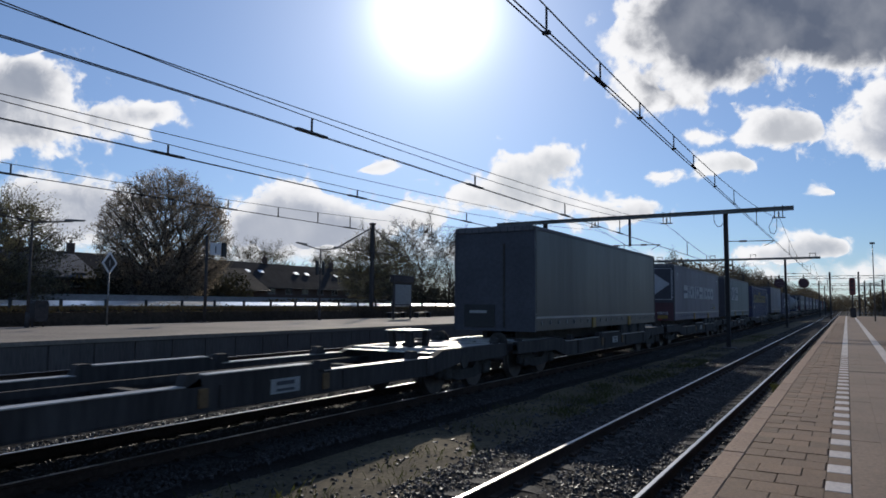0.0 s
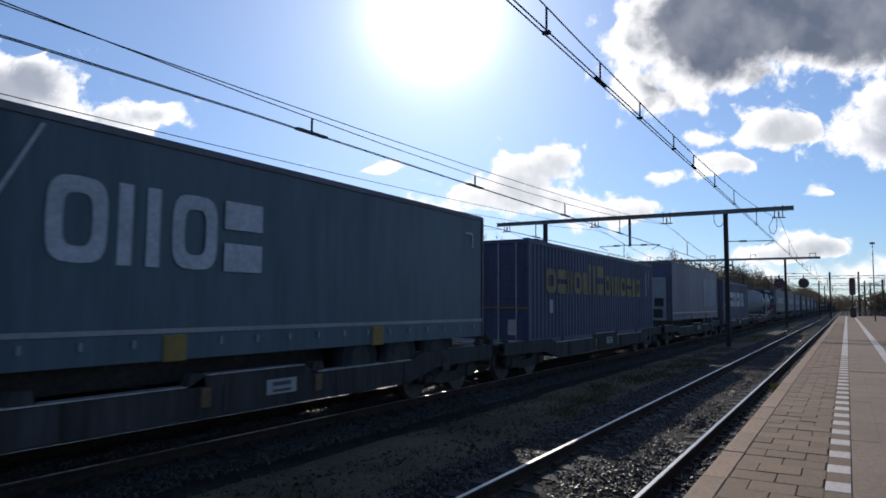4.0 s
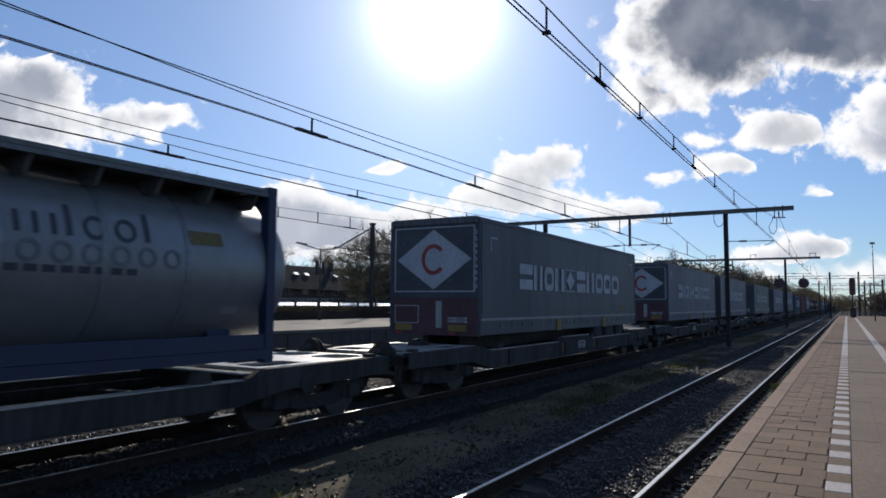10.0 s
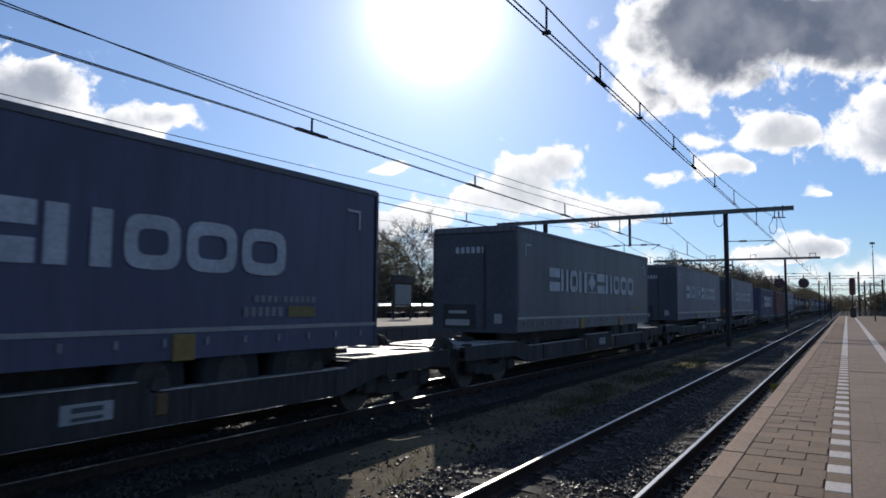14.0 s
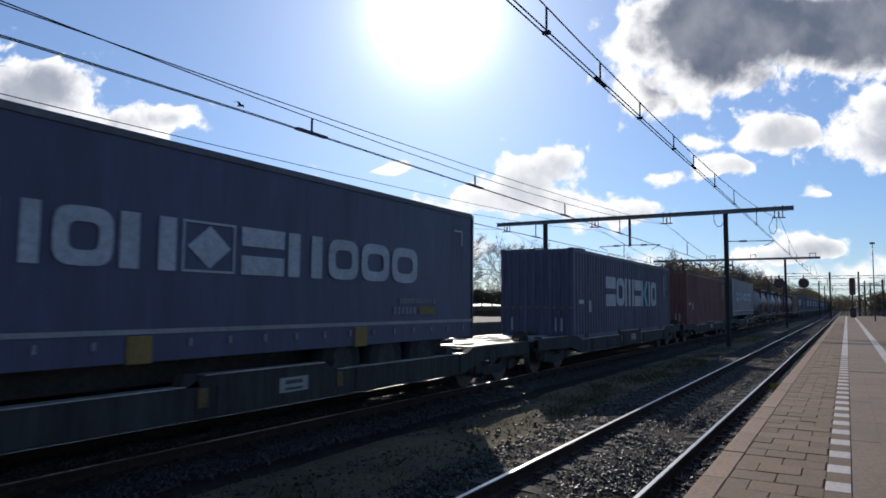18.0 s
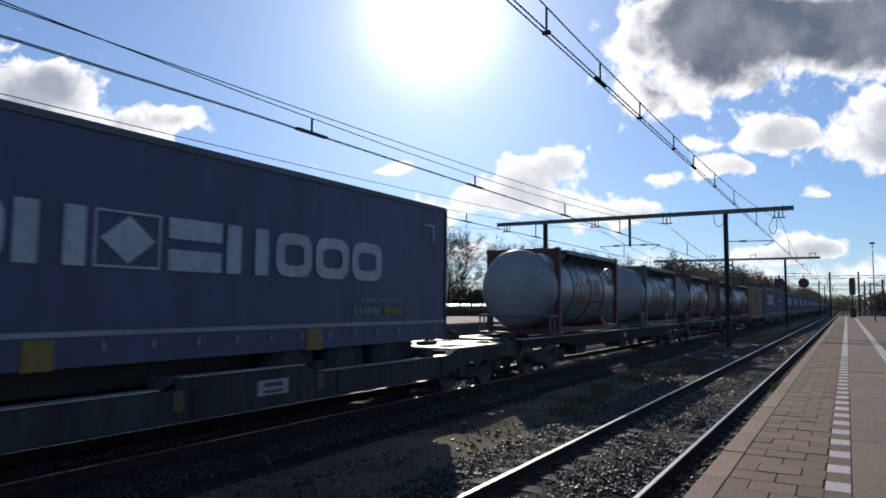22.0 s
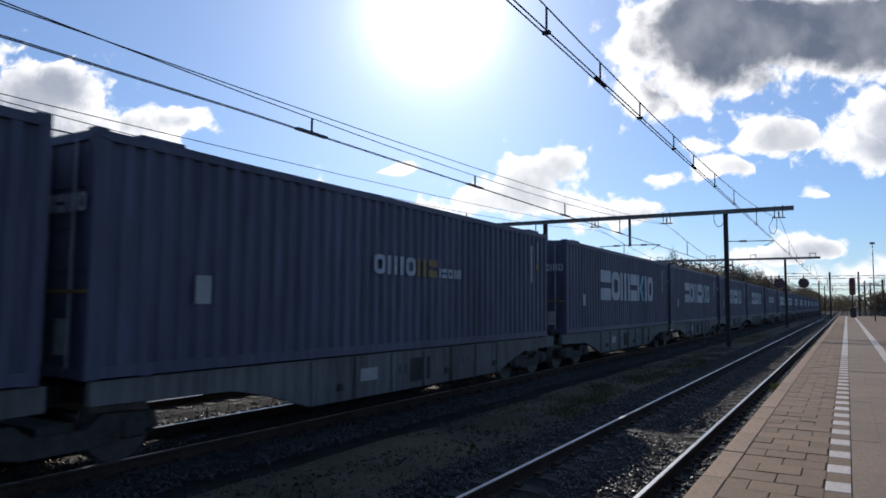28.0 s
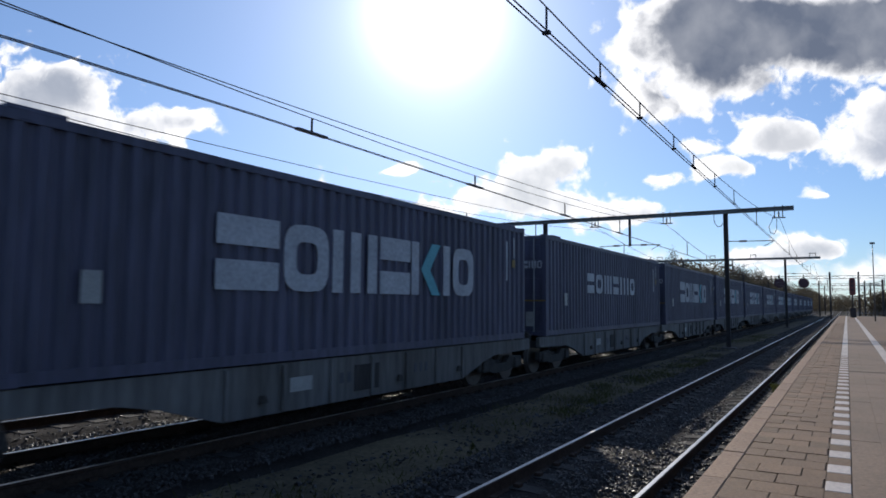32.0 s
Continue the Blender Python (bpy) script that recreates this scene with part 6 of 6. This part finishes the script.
house(-56, 29.5, 5.8, 7.5, 4.6, 6.6, M_BRICK, M_SLATE, "small brick house with a pale slate roof", 2, (), (1.2, 2.6))
house(-57, 12, 16.5, 8, 4.2, 6.3, M_BRICK, M_TILE, "long dark brick row house with chimneys", 4, (), (4, 9, 14))
house(-70, 55, 48, 9, 4.7, 8.2, M_BRICK, M_TILE, "long dark brick row house with glinting skylights", 14, tuple((y - 55.0, -2.6) for y in SKYLIGHTS), (2.0, 18.4, 33.5, 46.0))
house(-64, 31, 15, 8, 4.4, 7.4, M_BRICK, M_TILE, "dark brick row house behind the large tree", 4, (), (3, 9))
house(-58, 46.5, 11, 8, 4.0, 6.4, M_BRICK, M_TILE, "dark brick house half hidden by a tree", 3, (), (2,))

# ---- signals, masts at the platform's end ----
sigp = thing("signal", "dark red-brown railway signal head on a post", "signal", at=pose(.62, 92.0, PZ))
part("post", tubem((0, 0, 0), (0, 0, 4.0), .08, 10), M_MAST, sigp)
hd_ = part("signal_head", prism([(-.32, 2.75), (-.32, 4.35), (-.2, 4.6), (.2, 4.6), (.32, 4.35), (.32, 2.75), (.2, 2.6), (-.2, 2.6)], "y", -.12, .12), M_SIGNALRED, sigp)
for i, z in enumerate((4.15, 3.7, 3.2)):
    part("lens", tubem((0, -.125, z), (0, -.15, z), .12, 16), M_BLACK, hd_)
part("cabinet", boxm(-.3, .3, -.2, .2, 0, 1.1, .03), M_MAST, sigp)
for x, y in ((-10.1, 133.4), (-6.3, 133.4)):
    g = thing("signal", "round dark red signal board hung from the portal", "signal", "portal signals", at=pose(x, y, 0))
    part("backboard", tubem((0, -.1, 6.05), (0, .02, 6.05), .85, 20), M_TRED, g)
    part("bracket", boxm(-.08, .08, -.05, .05, 6.9, 7.5), M_MAST, g)
    part("bracket_arm", boxm(-.08, .08, .05, .54, 7.3, 7.4), M_MAST, g)
lm = thing("light_mast", "tall thin light mast with a small head", "lamp post", at=pose(2.1, 70, PZ))
part("pole", tubem((0, 0, 0), (0, 0, 6.8), .06, 10, .035), M_STEEL, lm)
part("lamp_head", boxm(-.2, .2, -.12, .12, 6.72, 6.88, .02), M_LAMPHEAD, lm)
for i, (x, y, h) in enumerate(((4.6, 118, 6.0), (6.8, 150, 7.0), (5.2, 200, 8.0))):
    g = thing("catenary_mast", "slender steel mast beyond the platform's end", "catenary mast", "far masts", at=pose(x, y, 0))
    part("post", boxm(-.13, .13, -.13, .13, -.4, h), M_MAST, g)
    part("arm", tubem((0, 0, h - 1.0), (-2.8, 0, h - .8), .04, 6), M_MAST, g)
    part("brace", tubem((0, 0, h - .2), (-2.0, 0, h - .85), .03, 6), M_MAST, g)
fence = thing("palisade_fence", "thin fence beyond the platform's end", "fence", at=pose(0, 112, GROUND_Z))
for i in range(30):
    part("paling", boxm(i * .45, i * .45 + .06, -.02, .02, 0, 2.0), M_STEEL, fence)
part("rail", boxm(0, 13.2, .02, .05, 1.5, 1.58), M_STEEL, fence)


# ---- clouds: bodies of drifting vapour far off ----
def cloudmat(name, dark, bright, seed, edge, full, to_sun):
    """Vapour: thin and bright at the rims and on the sides turned to the sun, grey where it is deep."""
    m = bpy.data.materials.new(name)
    m.use_nodes = True
    n, l = m.node_tree.nodes, m.node_tree.links
    n.clear()
    tcn = n.new("ShaderNodeTexCoord")

    def attr(key):
        at = n.new("ShaderNodeAttribute")
        at.attribute_name = key
        return at.outputs["Fac"]

    def nz(scale, detail, shift=0.0, rough=.58):
        x = n.new("ShaderNodeTexNoise")
        x.noise_dimensions = "4D"
        x.inputs["W"].default_value = seed
        x.inputs["Scale"].default_value, x.inputs["Detail"].default_value, x.inputs["Roughness"].default_value = scale, detail, rough
        mp = n.new("ShaderNodeMapping")
        mp.inputs["Location"].default_value = (to_sun[0] * shift, to_sun[1] * shift, 0)
        l.new(tcn.outputs["Object"], mp.inputs[0])
        l.new(mp.outputs[0], x.inputs["Vector"])
        return x.outputs["Fac"]

    def math_(op, a, b):
        x = n.new("ShaderNodeMath")
        x.operation = op
        for i, v in enumerate((a, b)):
            if isinstance(v, (int, float)):
                x.inputs[i].default_value = v
            else:
                l.new(v, x.inputs[i])
        return x.outputs[0]

    def smooth(v, a, b):
        x = n.new("ShaderNodeMapRange")
        x.interpolation_type = "SMOOTHSTEP"
        x.inputs[1].default_value, x.inputs[2].default_value = a, b
        l.new(v, x.inputs[0])
        return x.outputs[0]

    def density(key, shift):
        return math_("ADD", attr(key), math_("MULTIPLY", math_("SUBTRACT", nz(.0100, 7, shift, .57), .5), 3.1))

    dens = density("vapour", 0.0)
    ahead = density("vapour_ahead", SHIFT)
    alpha = smooth(dens, .27, .27 + .55 * edge)
    lit = math_("SUBTRACT", dens, ahead)
    deep = math_("ADD", attr("vapour"), math_("MULTIPLY", math_("SUBTRACT", nz(.0045, 4, 0, .5), .5), 1.1))
    deep = math_("SUBTRACT", deep, math_("MULTIPLY", lit, .34))
    soft = math_("MINIMUM", 1.0, math_("ADD", .93, math_("MULTIPLY", math_("SUBTRACT", nz(.006, 4, 0, .5), .5), .55)))
    grey = math_("MULTIPLY", smooth(math_("ADD", deep, math_("MULTIPLY", math_("SUBTRACT", nz(.016, 4, 0, .5), .5), .6)), .55, full + .1), soft)
    mix = n.new("ShaderNodeMix")
    mix.data_type = "RGBA"
    mix.inputs[6].default_value, mix.inputs[7].default_value = (*bright, 1), (*dark, 1)
    l.new(grey, mix.inputs[0])
    em = n.new("ShaderNodeEmission")
    l.new(mix.outputs[2], em.inputs[0])
    tr = n.new("ShaderNodeBsdfTransparent")
    ms = n.new("ShaderNodeMixShader")
    l.new(alpha, ms.inputs[0])
    l.new(tr.outputs[0], ms.inputs[1])
    l.new(em.outputs[0], ms.inputs[2])
    out = n.new("ShaderNodeOutputMaterial")
    l.new(ms.outputs[0], out.inputs[0])
    return m


SHIFT = 55.0
CAM_M = look(EYE, AIM, 0.4446)
FOC = 1200.8
DRIFT = []


def cloud(blobs, dark, bright, drift, seed, dist=2600.0, edge=1.0, full=1.6):
    """A cloud from rounded masses, given by bearing (across, up) and half sizes in the view's units of 1/1201."""
    us = [b[0] - b[2] * 1.7 for b in blobs] + [b[0] + b[2] * 1.7 for b in blobs]
    vs = [b[1] - b[3] * 1.7 for b in blobs] + [b[1] + b[3] * 1.7 for b in blobs]
    u0, u1, v0, v1 = min(us), max(us), min(vs), max(vs)
    st = max(3.0, min(7.0, (u1 - u0) / 60))
    nu, nv = int((u1 - u0) / st) + 2, int((v1 - v0) / st) + 2
    uu, vv_ = np.meshgrid(u0 + st * np.arange(nu), v0 + st * np.arange(nv))
    cu, cv = (u0 + u1) / 2, (v0 + v1) / 2
    sun_u, sun_v = 768 - cu, 20 - cv
    sl = max(1.0, math.hypot(sun_u, sun_v))
    sun_u, sun_v = sun_u / sl, sun_v / sl
    step = SHIFT * FOC / dist

    def fill(du, dv):
        f = np.zeros_like(uu)
        for bu, bv, ru, rv, *k in blobs:
            f = f + (k[0] if k else 1.0) * 1.05 * np.exp(-1.25 * (((uu + du - bu) / ru) ** 2 + ((vv_ + dv - bv) / rv) ** 2))
        return f

    field, toward = fill(0, 0), fill(sun_u * step, sun_v * step)
    cu, cv = (u0 + u1) / 2, (v0 + v1) / 2
    sc = dist / FOC
    keep = field > .012
    idx = -np.ones_like(field, int)
    verts, val, val2 = [], [], []
    for j in range(nv):
        for i in range(nu):
            if keep[j, i]:
                idx[j, i] = len(verts)
                deep = 60 * min(field[j, i], 1) + 40 * noise.noise((uu[j, i] * .03, vv_[j, i] * .03, seed))
                verts.append(((uu[j, i] - cu) * sc, (cv - vv_[j, i]) * sc, deep))
                val.append(float(field[j, i]))
                val2.append(float(toward[j, i]))
    faces = []
    for j in range(nv - 1):
        for i in range(nu - 1):
            q = (idx[j, i], idx[j, i + 1], idx[j + 1, i + 1], idx[j + 1, i])
            if min(q) >= 0:
                faces.append(q)
    me = raw("cloud", verts, faces, cloudmat("cloud_vapour", dark, bright, seed, edge, full, (sun_u, -sun_v)), True)
    a = me.attributes.new("vapour", "FLOAT", "POINT")
    a.data.foreach_set("value", val)
    a2 = me.attributes.new("vapour_ahead", "FLOAT", "POINT")
    a2.data.foreach_set("value", val2)
    ob = tagged(new("cloud", me), "drifting cumulus cloud, bright-rimmed with a grey base", "cloud", "clouds", "structure")
    ob.visible_shadow = False

    def at(du, dv):
        return CAM_M @ Matrix.Translation(((cu + du - 784) * sc, (441 - cv - dv) * sc, -dist))

    ob.matrix_basis = at(0, 0)
    DRIFT.append((ob, at(0, 0), at(*drift)))
    return ob


GREY, PALE, HOT = (.46, .51, .62), (.56, .61, .73), (1.30, 1.30, 1.33)
cloud([(40, 165, 85, 65), (90, 145, 60, 40), (215, 215, 75, 40), (60, 235, 110, 50), (290, 205, 45, 22), (-30, 190, 70, 90)], GREY, HOT, (62, 12), 1)
cloud([(130, 345, 95, 42), (40, 350, 60, 35), (210, 370, 70, 50), (120, 410, 120, 40)], PALE, HOT, (45, 6), 2, edge=1.4)
cloud([(480, 375, 65, 50), (540, 370, 70, 45), (590, 400, 70, 45), (450, 410, 60, 40), (660, 400, 60, 35), (740, 375, 60, 32), (520, 430, 120, 35)], PALE, HOT, (25, 3), 3)
cloud([(940, 300, 60, 40), (990, 285, 45, 30), (890, 320, 45, 25), (900, 355, 80, 30), (820, 345, 60, 22), (1000, 360, 60, 25)], (.76, .80, .87), HOT, (13, 5), 4)
cloud([(668, 301, 30, 9), (688, 294, 24, 8), (650, 306, 22, 6, .8)], (.95, .96, .98), HOT, (38, 3), 5)
cloud([(1130, 370, 50, 22), (1070, 385, 60, 20), (1040, 365, 30, 15)], (.66, .70, .78), HOT, (5, 3), 6)
cloud([(1110, 90, 45, 75, .75), (1130, 170, 55, 35, .75), (1235, 125, 85, 50, 1.0), (1270, 50, 130, 65, 1.7), (1420, 50, 170, 60, 1.7), (1560, 40, 120, 70, 1.7), (1200, 20, 80, 70, 1.2), (1330, 145, 50, 26, .6), (1500, 112, 90, 22, .7), (1210, 190, 80, 22, .6)], (.165, .20, .285), HOT, (8, 14), 7, full=1.4)
cloud([(1392, 216, 52, 34), (1340, 226, 44, 30), (1420, 238, 36, 22), (1370, 250, 50, 16, .8), (1265, 246, 70, 14, .55), (1225, 240, 30, 12, .4)], (.70, .73, .80), HOT, (-6, 16), 8)
cloud([(1530, 220, 70, 55), (1580, 180, 60, 50), (1560, 260, 90, 35)], PALE, HOT, (-12, 16), 9)
cloud([(1285, 286, 40, 20), (1240, 296, 40, 18, .9), (1190, 312, 36, 13, .85), (1312, 296, 22, 16, .9), (1160, 316, 22, 8, .7)], (.82, .85, .90), HOT, (-3, 6), 10)
cloud([(1432, 337, 20, 11), (1456, 342, 20, 6, .75), (1412, 346, 16, 6, .7)], (.9, .93, .97), HOT, (-10, 5), 11, edge=1.6)
cloud([(1430, 430, 50, 26), (1380, 445, 60, 22), (1470, 440, 30, 18), (1340, 450, 50, 16)], (.62, .67, .76), HOT, (-10, 4), 12)
cloud([(1450, 490, 160, 26, .8), (1560, 475, 60, 22, .7), (1200, 470, 160, 30, .8)], (.86, .89, .93), HOT, (0, 0), 13, edge=2.2)

cloud([(200, 452, 190, 26, .8), (430, 450, 160, 30, .8), (640, 445, 160, 34, .8), (800, 440, 120, 36, .8)], (.80, .85, .92), HOT, (14, 2), 14, edge=2.2)


# ---- birds ----
def bird(label):
    b = thing("bird", label, "bird", "birds")
    part("body", prism([(-.16, 0), (-.05, .045), (.08, .04), (.17, .0), (.06, -.035), (-.08, -.03)], "x", -.03, .03), M_BIRD, b)
    for o in (-1, 1):
        wv = [(o * .02, -.06, .03), (o * .02, .08, .03), (o * .22, .06, .12), (o * .22, -.04, .12), (o * .46, -.06, .06), (o * .46, -.1, .06)]
        wf = [(0, 1, 2, 3), (3, 2, 4, 5)]
        vtop = wv + [(a, c, d - .012) for a, c, d in wv]
        f2 = [tuple(f) for f in wf] + [tuple(i + 6 for i in reversed(f)) for f in wf] + [(1, 0, 6, 7), (0, 3, 9, 6), (3, 5, 11, 9), (5, 4, 10, 11), (4, 2, 8, 10), (2, 1, 7, 8)]
        part("wing", raw("wing", vtop, f2, M_BIRD), None, b)
    return b


def spot(u, v, d):
    return CAM_M @ Vector(((u - 784) / FOC * d, (441 - v) / FOC * d, -d))


def flight(points, d):
    rows = []
    for i, (t, u, v) in enumerate(points):
        a, b = points[max(0, i - 1)], points[min(len(points) - 1, i + 1)]
        p, w = spot(u, v, d), spot(b[1], b[2], d) - spot(a[1], a[2], d)
        rz = math.degrees(math.atan2(-w.x, w.y))
        rows.append((t, pose(*p, 0, 0, rz)))
    return rows


BIRD_A = bird("small dark bird gliding over the tracks")
PATH_A = flight([(0, -2600, 900), (16.0, -160, 420), (17.3, 468, 297), (18.5, 400, 100), (19.0, 560, 12), (20.0, 900, -180), (32, 3000, -1500)], 30.0)


def motions():
    for ob, s, z in MOVERS:
        walk(ob, [(t, pose(XT, s - gone(t), z)) for t in ROWS_T])
    for ob, a, b in DRIFT:
        walk(ob, [(0.0, a), (32.0, b)])
    walk(BIRD_A, PATH_A)


motions()
